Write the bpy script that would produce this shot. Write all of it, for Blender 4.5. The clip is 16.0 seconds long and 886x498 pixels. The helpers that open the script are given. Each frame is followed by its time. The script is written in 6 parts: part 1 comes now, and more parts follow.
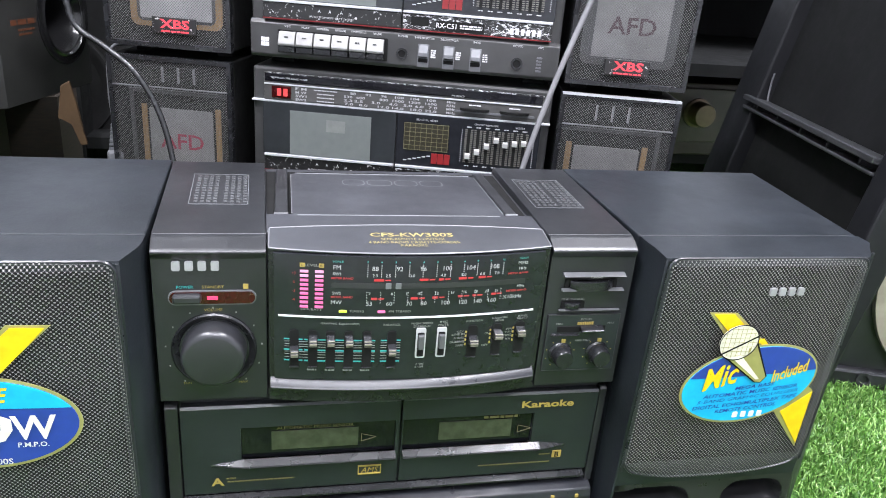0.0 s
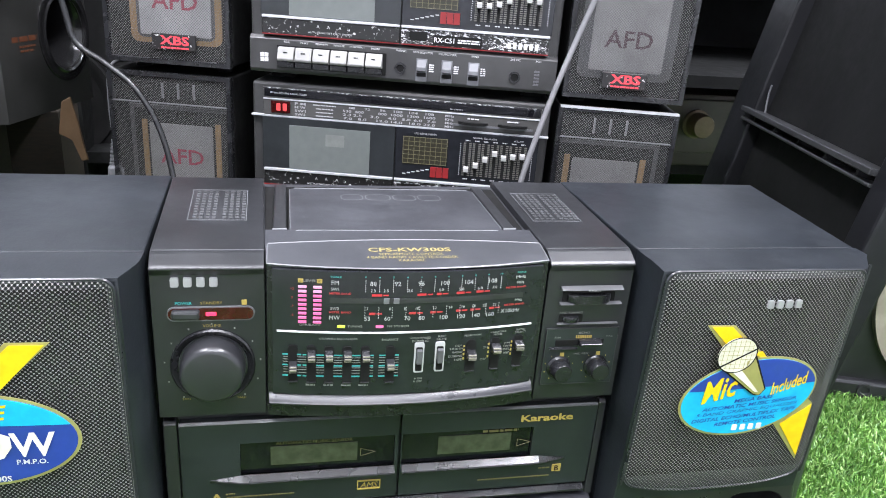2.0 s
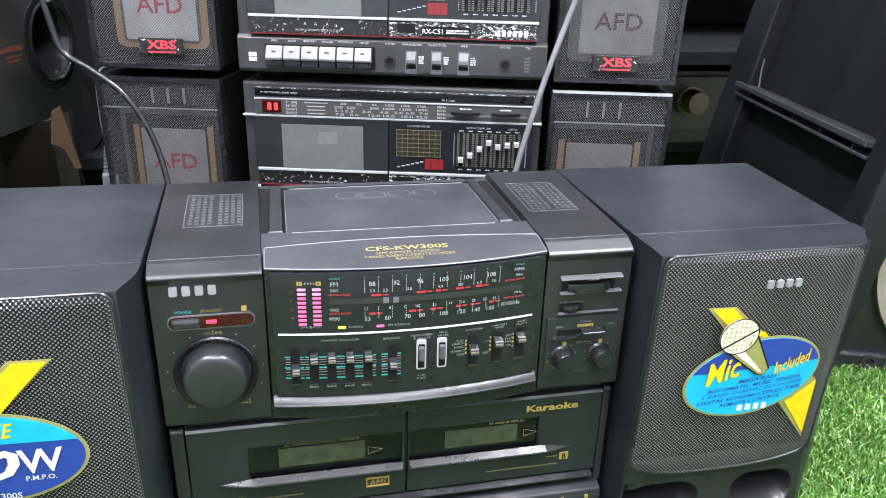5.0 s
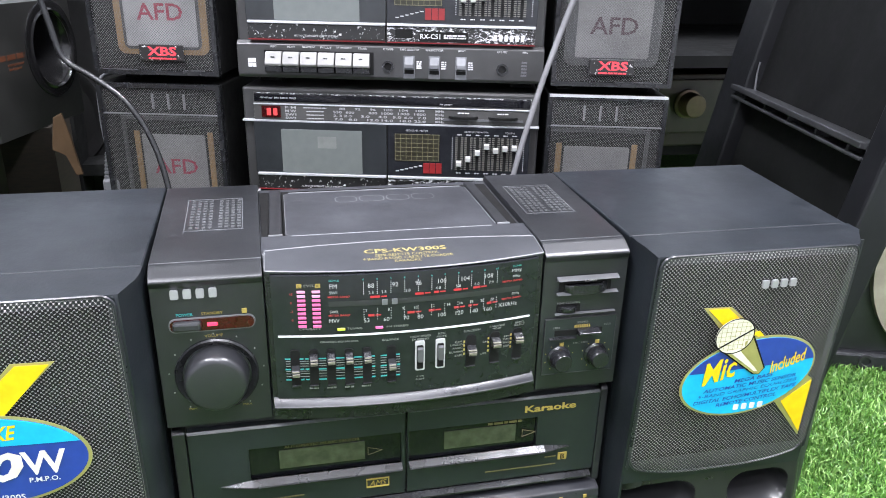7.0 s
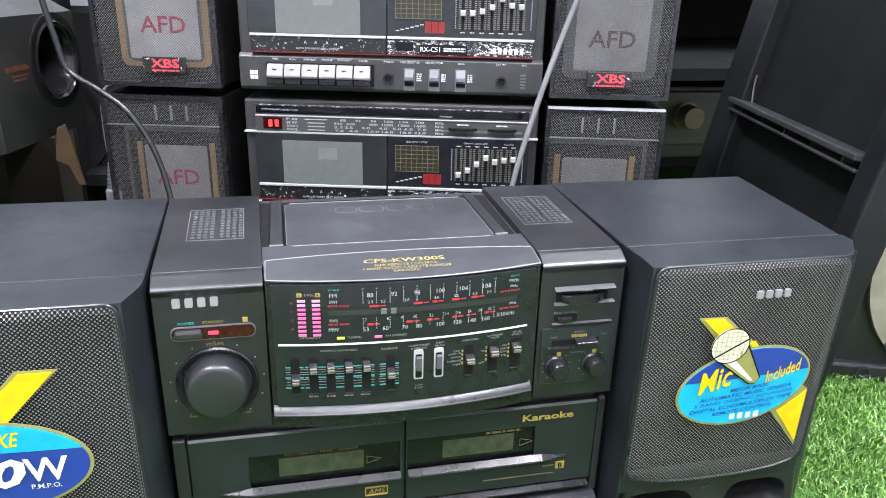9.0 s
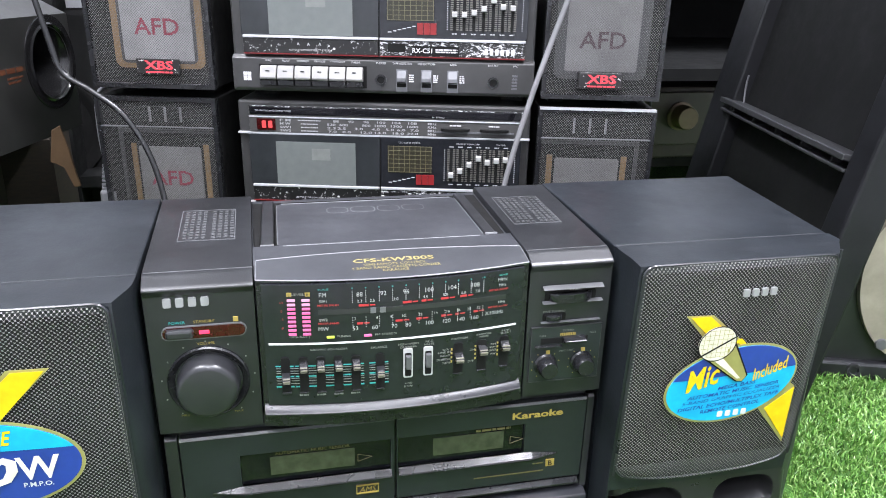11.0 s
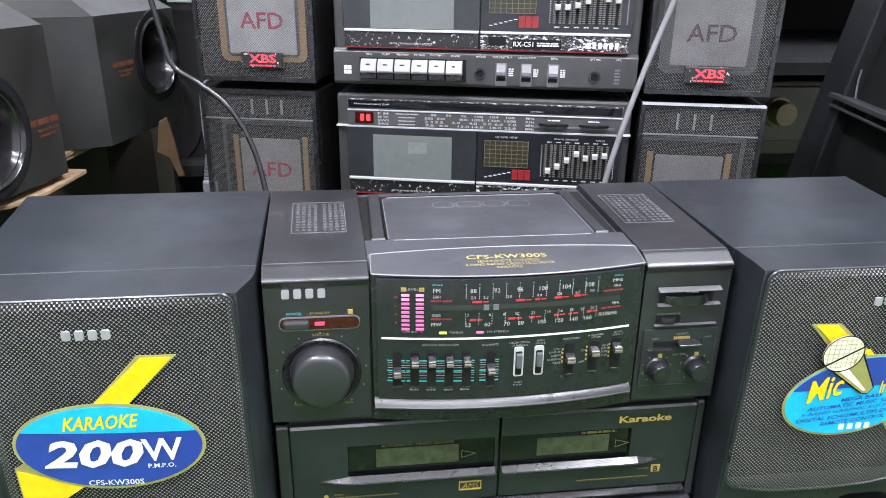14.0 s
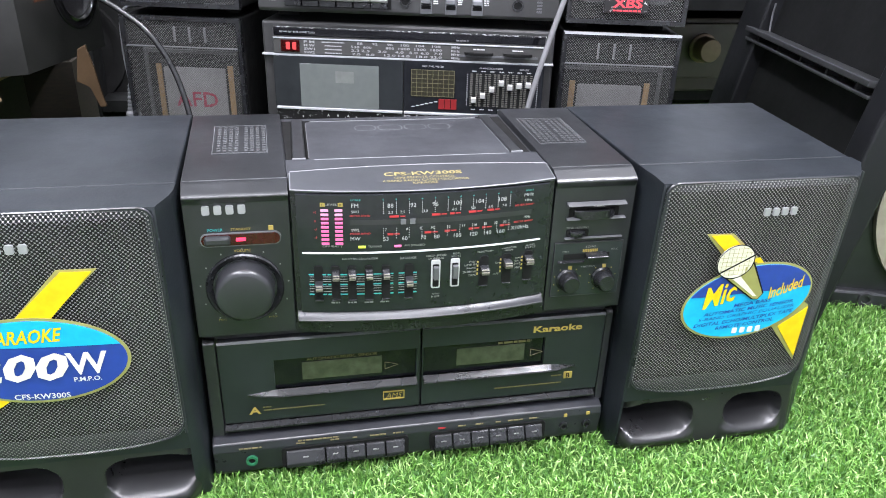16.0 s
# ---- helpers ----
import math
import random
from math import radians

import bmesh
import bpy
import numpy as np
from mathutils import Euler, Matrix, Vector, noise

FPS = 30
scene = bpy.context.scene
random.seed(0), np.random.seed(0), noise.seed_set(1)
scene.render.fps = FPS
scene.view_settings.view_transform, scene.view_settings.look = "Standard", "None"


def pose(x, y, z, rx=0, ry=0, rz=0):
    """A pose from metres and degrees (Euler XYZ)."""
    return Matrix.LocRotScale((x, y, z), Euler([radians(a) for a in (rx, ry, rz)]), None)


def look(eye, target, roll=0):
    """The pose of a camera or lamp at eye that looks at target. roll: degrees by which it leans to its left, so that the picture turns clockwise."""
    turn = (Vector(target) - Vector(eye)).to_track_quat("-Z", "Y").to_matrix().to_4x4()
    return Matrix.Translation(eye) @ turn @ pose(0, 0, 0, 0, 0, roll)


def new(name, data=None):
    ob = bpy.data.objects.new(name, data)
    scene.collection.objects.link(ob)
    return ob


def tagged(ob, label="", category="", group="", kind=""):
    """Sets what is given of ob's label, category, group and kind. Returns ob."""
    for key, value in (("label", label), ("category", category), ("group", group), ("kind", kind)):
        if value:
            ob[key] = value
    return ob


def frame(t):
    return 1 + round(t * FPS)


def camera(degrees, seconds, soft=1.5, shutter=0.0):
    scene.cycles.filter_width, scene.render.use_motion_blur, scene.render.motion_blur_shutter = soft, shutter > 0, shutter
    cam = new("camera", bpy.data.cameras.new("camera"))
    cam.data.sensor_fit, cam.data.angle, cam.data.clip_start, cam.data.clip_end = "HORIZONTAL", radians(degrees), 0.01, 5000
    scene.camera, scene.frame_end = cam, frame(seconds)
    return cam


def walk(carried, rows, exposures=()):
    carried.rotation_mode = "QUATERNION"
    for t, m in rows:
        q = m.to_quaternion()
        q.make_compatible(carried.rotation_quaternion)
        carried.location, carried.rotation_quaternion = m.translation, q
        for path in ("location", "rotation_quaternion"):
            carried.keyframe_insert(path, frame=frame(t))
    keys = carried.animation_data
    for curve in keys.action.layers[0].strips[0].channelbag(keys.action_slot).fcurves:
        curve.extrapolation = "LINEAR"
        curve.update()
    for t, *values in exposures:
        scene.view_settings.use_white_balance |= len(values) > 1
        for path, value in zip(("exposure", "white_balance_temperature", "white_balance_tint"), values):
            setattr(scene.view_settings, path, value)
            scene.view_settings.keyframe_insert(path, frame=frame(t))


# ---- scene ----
cam = camera(62.6, 16.0, soft=0.95)
PATH = [
    (0, (-0.075, -0.407, 0.393), (0.349, 1.404, -0.342), 4.8),
    (0.5, (-0.076, -0.405, 0.393), (0.342, 1.412, -0.331), 4.8),
    (1, (-0.074, -0.406, 0.394), (0.341, 1.414, -0.325), 4.7),
    (1.5, (-0.073, -0.407, 0.396), (0.345, 1.415, -0.315), 4.4),
    (2, (-0.073, -0.408, 0.396), (0.347, 1.415, -0.312), 4.4),
    (2.5, (-0.073, -0.405, 0.396), (0.345, 1.414, -0.323), 4.2),
    (3, (-0.073, -0.406, 0.397), (0.346, 1.408, -0.335), 3.5),
    (3.5, (-0.072, -0.406, 0.4), (0.344, 1.404, -0.345), 2.6),
    (4, (-0.07, -0.405, 0.402), (0.348, 1.403, -0.344), 1.7),
    (6.5, (-0.071, -0.408, 0.401), (0.343, 1.403, -0.339), 1.6),
    (7, (-0.07, -0.411, 0.402), (0.346, 1.403, -0.33), 1.3),
    (7.5, (-0.067, -0.414, 0.405), (0.352, 1.404, -0.315), 0.9),
    (8, (-0.066, -0.416, 0.406), (0.361, 1.407, -0.295), 0.9),
    (8.5, (-0.068, -0.416, 0.405), (0.351, 1.409, -0.298), 1.2),
    (9, (-0.07, -0.417, 0.404), (0.346, 1.408, -0.301), 1.4),
    (11.5, (-0.064, -0.425, 0.405), (0.357, 1.4, -0.297), 1.2),
    (12, (-0.064, -0.427, 0.406), (0.36, 1.4, -0.29), 1.1),
    (12.5, (-0.072, -0.427, 0.412), (0.338, 1.408, -0.269), 0.5),
    (13, (-0.087, -0.421, 0.409), (0.264, 1.425, -0.277), 0.7),
    (13.5, (-0.097, -0.419, 0.406), (0.158, 1.435, -0.299), 1.0),
    (14, (-0.094, -0.412, 0.405), (0.148, 1.437, -0.319), 0.7),
    (14.5, (-0.09, -0.415, 0.407), (0.173, 1.433, -0.312), 0.4),
    (15, (-0.078, -0.415, 0.401), (0.251, 1.418, -0.329), 2.0),
    (15.5, (-0.072, -0.417, 0.393), (0.318, 1.383, -0.387), 3.3),
    (16, (-0.08, -0.439, 0.394), (0.303, 1.328, -0.461), 1.9),
]
walk(cam, [(t, look(eye, target, roll)) for t, eye, target, roll in PATH])

# ---- world and light ----
world = bpy.data.worlds.new("world")
scene.world = world
world.use_nodes = True
world.node_tree.nodes["Background"].inputs[0].default_value = (0.75, 0.85, 1.0, 1)
world.node_tree.nodes["Background"].inputs[1].default_value = 0.3


def area_lamp(name, x, y, z, sx, sy, power, color=(1.0, 0.98, 0.96), rx=0, ry=0):
    data = bpy.data.lights.new(name, "AREA")
    data.shape, data.size, data.size_y, data.energy, data.color = "RECTANGLE", sx, sy, power, color
    lamp = new(name, data)
    lamp.matrix_world = pose(x, y, z, rx, ry, 0)
    return lamp


LAMPS = [(-0.95, -0.25, 2.46, 0.12, 1.25), (0.95, -0.25, 2.46, 0.12, 1.25), (0.0, -1.05, 2.46, 1.25, 0.12), (0.0, -1.9, 2.46, 1.25, 0.12)]
for lx, ly, lz, sx, sy in LAMPS:
    area_lamp("tube_glow", lx, ly, lz - 0.035, sx, sy, 118.0 if ly > -0.5 else 58.0, (0.905, 0.905, 1.0))


# ---- materials ----
def nodes_of(name):
    m = bpy.data.materials.new(name)
    m.use_nodes = True
    return m, m.node_tree, m.node_tree.nodes["Principled BSDF"]


def set_in(node, name, value):
    node.inputs[name].default_value = value


def math_node(nt, op, a, b=None):
    n = nt.nodes.new("ShaderNodeMath")
    n.operation = op
    for i, v in enumerate((a, b)):
        if v is None:
            continue
        if isinstance(v, (int, float)):
            n.inputs[i].default_value = v
        else:
            nt.links.new(v, n.inputs[i])
    return n.outputs[0]


def noise_node(nt, scale, detail=4, rough=0.55, stretch=None):
    tc = nt.nodes.new("ShaderNodeTexCoord")
    n = nt.nodes.new("ShaderNodeTexNoise")
    set_in(n, "Scale", scale), set_in(n, "Detail", detail), set_in(n, "Roughness", rough)
    if stretch:
        mp = nt.nodes.new("ShaderNodeMapping")
        set_in(mp, "Scale", stretch)
        nt.links.new(tc.outputs["Object"], mp.inputs[0])
        nt.links.new(mp.outputs[0], n.inputs["Vector"])
    else:
        nt.links.new(tc.outputs["Object"], n.inputs["Vector"])
    return n.outputs["Fac"]


def ramp(nt, fac, c0, c1, p0=0.35, p1=0.7):
    r = nt.nodes.new("ShaderNodeValToRGB")
    r.color_ramp.elements[0].position, r.color_ramp.elements[1].position = p0, p1
    r.color_ramp.elements[0].color, r.color_ramp.elements[1].color = (*c0, 1), (*c1, 1)
    nt.links.new(fac, r.inputs[0])
    return r.outputs[0]


def bump(nt, bsdf, height, strength, dist):
    b = nt.nodes.new("ShaderNodeBump")
    set_in(b, "Strength", strength), set_in(b, "Distance", dist)
    nt.links.new(height, b.inputs["Height"])
    nt.links.new(b.outputs[0], bsdf.inputs["Normal"])


def plastic(name, c, rough, grain=900, relief=0.12, spread=0.25, dust=0.0, spec=0.5):
    """Moulded plastic: fine grain, smears in the gloss, a little dust."""
    m, nt, b = nodes_of(name)
    lo = tuple(v * (1 - spread) for v in c)
    hi = tuple(v * (1 + spread) + dust for v in c)
    nt.links.new(ramp(nt, noise_node(nt, 14, 6, 0.65), lo, hi), b.inputs["Base Color"])
    smear = noise_node(nt, 30, 5, 0.7)
    mr = nt.nodes.new("ShaderNodeMapRange")
    set_in(mr, "From Min", 0.3), set_in(mr, "From Max", 0.75), set_in(mr, "To Min", rough * 0.85), set_in(mr, "To Max", min(1, rough * 1.25))
    nt.links.new(smear, mr.inputs[0])
    nt.links.new(mr.outputs[0], b.inputs["Roughness"])
    set_in(b, "Specular IOR Level", spec)
    if relief:
        bump(nt, b, noise_node(nt, grain, 2, 0.5), relief, 0.0004)
    return m


def paint(name, c, rough=0.5, metal=0.0, emit=0.0, spread=0.08):
    m, nt, b = nodes_of(name)
    nt.links.new(ramp(nt, noise_node(nt, 120, 3), tuple(v * (1 - spread) for v in c), tuple(min(1, v * (1 + spread)) for v in c)), b.inputs["Base Color"])
    set_in(b, "Roughness", rough), set_in(b, "Metallic", metal)
    if emit:
        set_in(b, "Emission Color", (*c, 1)), set_in(b, "Emission Strength", emit)
        for ln in list(b.inputs["Base Color"].links):
            nt.links.remove(ln)
        set_in(b, "Base Color", (c[0] * 0.15, c[1] * 0.15, c[2] * 0.15, 1))
    return m


def mesh_metal(name, c, pitch, radius, rough=0.4, metal=0.6, axes=("X", "Z")):
    """Perforated sheet: staggered round holes, cut right through."""
    m, nt, b = nodes_of(name)
    tc = nt.nodes.new("ShaderNodeTexCoord")
    sep = nt.nodes.new("ShaderNodeSeparateXYZ")
    nt.links.new(tc.outputs["Object"], sep.inputs[0])
    px = math_node(nt, "DIVIDE", sep.outputs[axes[0]], pitch)
    py = math_node(nt, "DIVIDE", sep.outputs[axes[1]], pitch)

    def lattice(off):
        ds = []
        for v, k in ((px, 1.0), (py, 1.0)):
            f = math_node(nt, "FRACT", math_node(nt, "ADD", v, off))
            d = math_node(nt, "SUBTRACT", f, 0.5)
            ds.append(math_node(nt, "MULTIPLY", d, d))
        return math_node(nt, "SQRT", math_node(nt, "ADD", ds[0], ds[1]))

    d = math_node(nt, "MINIMUM", lattice(10.0), lattice(10.5))
    solid = nt.nodes.new("ShaderNodeMapRange")
    set_in(solid, "From Min", radius - 0.05), set_in(solid, "From Max", radius + 0.05)
    nt.links.new(d, solid.inputs[0])
    nt.links.new(solid.outputs[0], b.inputs["Alpha"])
    nt.links.new(ramp(nt, noise_node(nt, 25, 5), tuple(v * 0.75 for v in c), c), b.inputs["Base Color"])
    bump(nt, b, d, 0.35, 0.001)
    set_in(b, "Roughness", rough), set_in(b, "Metallic", metal)
    return m


BLACK = plastic("black_plastic", (0.0165, 0.0172, 0.0195), 0.33, dust=0.004, spec=0.65)
VINYL = plastic("black_vinyl", (0.0115, 0.0142, 0.0180), 0.38, 500, 0.2, dust=0.003, spec=0.48)
CASE = plastic("recorder_case_plastic", (0.0130, 0.0138, 0.0160), 0.33, dust=0.005, spec=0.64)
# Case plastic made paler: the brighter light on the lid is in its colour.
LITCASE = plastic("lightened_case_plastic", (0.027, 0.0285, 0.0335), 0.40, dust=0.006, spec=0.72)
EDGE = plastic("pale_edge", (0.26, 0.265, 0.275), 0.35)
DOORBLACK = plastic("dark_green_black_plastic", (0.016, 0.020, 0.0215), 0.32, dust=0.002)
SATIN = plastic("satin_black", (0.013, 0.0135, 0.015), 0.26)
GLOSS = plastic("gloss_black", (0.006, 0.006, 0.008), 0.08, relief=0)
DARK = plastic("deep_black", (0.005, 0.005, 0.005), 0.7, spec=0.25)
GREYP = plastic("grey_plastic", (0.12, 0.123, 0.13), 0.34)
LIGHTGREY = plastic("light_grey_plastic", (0.42, 0.42, 0.42), 0.35)
MIDGREY = plastic("charcoal_plastic", (0.030, 0.031, 0.033), 0.38, dust=0.004)
KEYGREY = plastic("key_plastic", (0.30, 0.295, 0.285), 0.3)
TUNERGREY = plastic("tuner_panel_plastic", (0.062, 0.061, 0.059), 0.3, dust=0.006)
# Black door plastic, its base raised to paint in the room's reflection.
HAZEDOOR = plastic("hazed_door_plastic", (0.024, 0.0265, 0.0285), 0.16, relief=0)
SILVER = paint("silver_trim", (0.50, 0.51, 0.53), 0.3, 0.3)
WHITE = paint("white_print", (0.62, 0.62, 0.62), 0.5)
PALE = paint("pale_print", (0.25, 0.25, 0.24), 0.5)
GOLD = paint("gold_print", (0.38, 0.28, 0.07), 0.4, 0.1)
PALEGOLD = paint("pale_gold_print", (0.30, 0.25, 0.10), 0.4, 0.1)
TEAL = paint("teal_print", (0.04, 0.34, 0.33), 0.5)
REDP = paint("red_print", (0.42, 0.025, 0.03), 0.5)
YELLOW = paint("yellow_sticker", (0.82, 0.54, 0.008), 0.35)
OLIVE = paint("gold_border", (0.42, 0.38, 0.14), 0.3, 0.4)
SKY = paint("sky_blue_sticker", (0.01, 0.42, 0.72), 0.3)
NAVY = paint("navy_sticker", (0.02, 0.05, 0.28), 0.3)
CREAMWHITE = paint("cream_white_print", (0.70, 0.68, 0.60), 0.5)
CREAM = paint("cream_sticker", (0.72, 0.70, 0.56), 0.35)
LEDP = paint("pink_lit_led", (1.0, 0.17, 0.46), 0.4, emit=1.05)
LEDW = paint("pale_pink_lit_led", (1.0, 0.42, 0.70), 0.4, emit=1.05)
LEDR = paint("red_lit_led", (1.0, 0.04, 0.12), 0.4, emit=2.2)
LEDY = paint("yellow_lit_led", (0.75, 0.9, 0.08), 0.4, emit=1.0)
REDLIT = paint("badge_red", (0.62, 0.06, 0.06), 0.4)
REDDARK = paint("dark_red_window", (0.035, 0.004, 0.004), 0.15)
MAROON = paint("maroon_letters", (0.19, 0.016, 0.036), 0.5)
BRASS = paint("brown_brass", (0.17, 0.125, 0.075), 0.38, 0.3)
CHAMPAGNE = plastic("champagne_metal", (0.050, 0.042, 0.030), 0.45)
GOLDFRAME = plastic("gold_cone_frame", (0.16, 0.10, 0.038), 0.5, relief=0)
SILVERCONE = plastic("silver_cone", (0.20, 0.198, 0.196), 0.45, relief=0)
GREYCONE = plastic("grey_cone", (0.135, 0.132, 0.130), 0.45, relief=0)
# Green-grey tape view, raised to paint in some of the turf's reflection.
SCREEN = paint("green_grey_window", (0.046, 0.055, 0.033), 0.08, spread=0.25)
# Opaque grey that paints the bright reflections on the tape windows.
TAPEGLASS = paint("tape_window_glare", (0.125, 0.137, 0.132), 0.10, spread=0.04)
TAPELABEL = paint("tape_label_grey", (0.165, 0.172, 0.165), 0.2)
DIALWHITE = paint("dial_print_white", (0.42, 0.42, 0.43), 0.5)
REARGREY = plastic("rear_case_plastic", (0.036, 0.036, 0.036), 0.36, dust=0.006)
GRIDMAT = paint("olive_grid", (0.022, 0.021, 0.014), 0.3)
GRIDLINE = paint("olive_line", (0.13, 0.12, 0.07), 0.4)
REDBLOCK = paint("dark_red_block", (0.20, 0.014, 0.016), 0.4)
DIMGOLD = paint("dim_gold_print", (0.13, 0.11, 0.04), 0.5)
STRIPGOLD = paint("worn_gold_print", (0.20, 0.165, 0.085), 0.5)
MARKGREY = paint("mark_silver", (0.33, 0.33, 0.34), 0.35, 0.2)
RUBBER = plastic("black_rubber", (0.018, 0.018, 0.02), 0.5)
CABLE = plastic("grey_cable", (0.020, 0.0205, 0.022), 0.25)
CLEARGREY = plastic("grey_sleeve", (0.15, 0.15, 0.155), 0.15)
GRILLE = mesh_metal("black_steel_grille", (0.25, 0.243, 0.238), 0.0027, 0.345, 0.36, 0.0)
GRILLE2 = mesh_metal("fine_steel_grille", (0.135, 0.135, 0.135), 0.0027, 0.345, 0.34, 0.0)


def scuffed():
    """Chromed strip with black, flaking specks."""
    m, nt, b = nodes_of("flaking_chrome")
    f = noise_node(nt, 260, 6, 0.75, (1, 1, 2.2))
    nt.links.new(ramp(nt, f, (0.012, 0.012, 0.012), (0.72, 0.72, 0.74), 0.535, 0.575), b.inputs["Base Color"])
    set_in(b, "Roughness", 0.3)
    return m


def specked():
    m, nt, b = nodes_of("specked_black")
    f = noise_node(nt, 260, 6, 0.7)
    nt.links.new(ramp(nt, f, (0.012, 0.012, 0.012), (0.6, 0.6, 0.6), 0.60, 0.64), b.inputs["Base Color"])
    set_in(b, "Roughness", 0.3)
    return m


def cardboard():
    m, nt, b = nodes_of("brown_cardboard")
    f = noise_node(nt, 90, 5, 0.6, (1, 1, 5))
    nt.links.new(ramp(nt, f, (0.19, 0.12, 0.065), (0.36, 0.25, 0.145)), b.inputs["Base Color"])
    set_in(b, "Roughness", 0.85)
    bump(nt, b, noise_node(nt, 300, 3), 0.3, 0.001)
    return m


# Cardboard with the shade round the cartons put into its colour.
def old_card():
    m, nt, b = nodes_of("shaded_cardboard")
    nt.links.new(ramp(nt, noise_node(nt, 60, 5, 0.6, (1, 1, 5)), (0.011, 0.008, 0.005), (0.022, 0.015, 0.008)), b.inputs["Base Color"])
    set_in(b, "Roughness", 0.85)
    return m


def grass_mat():
    """Plastic turf: hue differs blade by blade."""
    m, nt, b = nodes_of("artificial_turf")
    g = nt.nodes.new("ShaderNodeNewGeometry")
    r = nt.nodes.new("ShaderNodeValToRGB")
    e = r.color_ramp.elements
    e[0].color, e[1].color = (0.048, 0.130, 0.026, 1), (0.33, 0.50, 0.17, 1)
    mid = e.new(0.55)
    mid.color = (0.145, 0.33, 0.055, 1)
    nt.links.new(g.outputs["Random Per Island"], r.inputs[0])
    nt.links.new(r.outputs[0], b.inputs["Base Color"])
    set_in(b, "Roughness", 0.42)
    set_in(b, "Subsurface Weight", 0.0)
    return m


def turf_base():
    m, nt, b = nodes_of("turf_mat")
    f = noise_node(nt, 180, 5, 0.7)
    nt.links.new(ramp(nt, f, (0.025, 0.09, 0.012), (0.13, 0.32, 0.05), 0.38, 0.66), b.inputs["Base Color"])
    set_in(b, "Roughness", 0.8)
    bump(nt, b, noise_node(nt, 400, 3, 0.6), 1.0, 0.006)
    return m


def wall_paint(name, c):
    m, nt, b = nodes_of(name)
    nt.links.new(ramp(nt, noise_node(nt, 3, 6, 0.6), tuple(v * 0.88 for v in c), c), b.inputs["Base Color"])
    set_in(b, "Roughness", 0.8)
    bump(nt, b, noise_node(nt, 150, 3), 0.1, 0.002)
    return m


def floor_tile():
    """Grey cement floor, mottled."""
    m, nt, b = nodes_of("cement_floor")
    nt.links.new(ramp(nt, noise_node(nt, 9, 6, 0.65), (0.20, 0.195, 0.19), (0.34, 0.33, 0.325)), b.inputs["Base Color"])
    set_in(b, "Roughness", 0.6)
    bump(nt, b, noise_node(nt, 120, 3), 0.2, 0.002)
    return m


CEMENT = floor_tile()
CHROME = scuffed()
SPECK = specked()
CARD = cardboard()
SHADECARD = old_card()
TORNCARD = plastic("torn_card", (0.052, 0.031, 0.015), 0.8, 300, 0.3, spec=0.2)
TURF = grass_mat()
TURFBASE = turf_base()
WALL = wall_paint("pale_wall", (0.62, 0.64, 0.66))
CEIL = wall_paint("white_ceiling", (0.78, 0.79, 0.80))
BLACKWOOD = plastic("black_painted_board", (0.0068, 0.0072, 0.0072), 0.7, 200, 0.2, spec=0.15)
SUBGREY = plastic("charcoal_cabinet", (0.0205, 0.0205, 0.0192), 0.33, dust=0.005)
PORTMOULD = plastic("moulded_port_plastic", (0.013, 0.013, 0.014), 0.30, dust=0.003, spec=0.6)
PORTBLACK = plastic("glossy_port_plastic", (0.012, 0.012, 0.0125), 0.17, relief=0)
RAIL = plastic("worn_dark_rail", (0.0095, 0.0100, 0.0115), 0.45, spec=0.3)
FADED = paint("faded_letters", (0.040, 0.016, 0.022), 0.5)
# Black with a bluish reflection haze mixed into the base colour.
DISPLAY = paint("hazed_display_black", (0.0155, 0.0165, 0.0195), 0.11, spread=0.15)
DIMPRINT = paint("worn_scale_print", (0.12, 0.115, 0.10), 0.5)
BRIGHTKEY = plastic("pale_slider_plastic", (0.40, 0.40, 0.39), 0.35)


# ---- builders ----
def bm_new():
    return bmesh.new()


def part(name, bm, material, parent=None, label="", smooth=False, m=None):
    """One mesh object out of a bmesh, under a thing or a part."""
    me = bpy.data.meshes.new(name)
    bmesh.ops.recalc_face_normals(bm, faces=bm.faces)
    bm.to_mesh(me)
    bm.free()
    me.materials.append(material)
    if smooth:
        for p in me.polygons:
            p.use_smooth = True
        me.set_sharp_from_angle(angle=radians(38))
    ob = new(name, me)
    if parent is not None:
        ob.parent = parent
    if m is not None:
        ob.matrix_basis = m
    if label:
        ob["label"] = label
    return ob


def thing(name, label, category, m=None, group="", kind=""):
    ob = new(name)
    ob.empty_display_size = 0.05
    if m is not None:
        ob.matrix_basis = m
    return tagged(ob, label, category, group, kind)


def add_box(bm, x0, x1, y0, y1, z0, z1, bev=0.0, seg=2):
    vs = bmesh.ops.create_cube(bm, size=1.0)["verts"]
    for v in vs:
        v.co = Vector(((x0 + x1) / 2 + v.co.x * (x1 - x0), (y0 + y1) / 2 + v.co.y * (y1 - y0), (z0 + z1) / 2 + v.co.z * (z1 - z0)))
    if bev:
        es = list({e for v in vs for e in v.link_edges})
        bmesh.ops.bevel(bm, geom=es, offset=bev, segments=seg, profile=0.5, affect="EDGES")
    return bm


def box(x0, x1, y0, y1, z0, z1, bev=0.0, seg=2):
    return add_box(bm_new(), x0, x1, y0, y1, z0, z1, bev, seg)


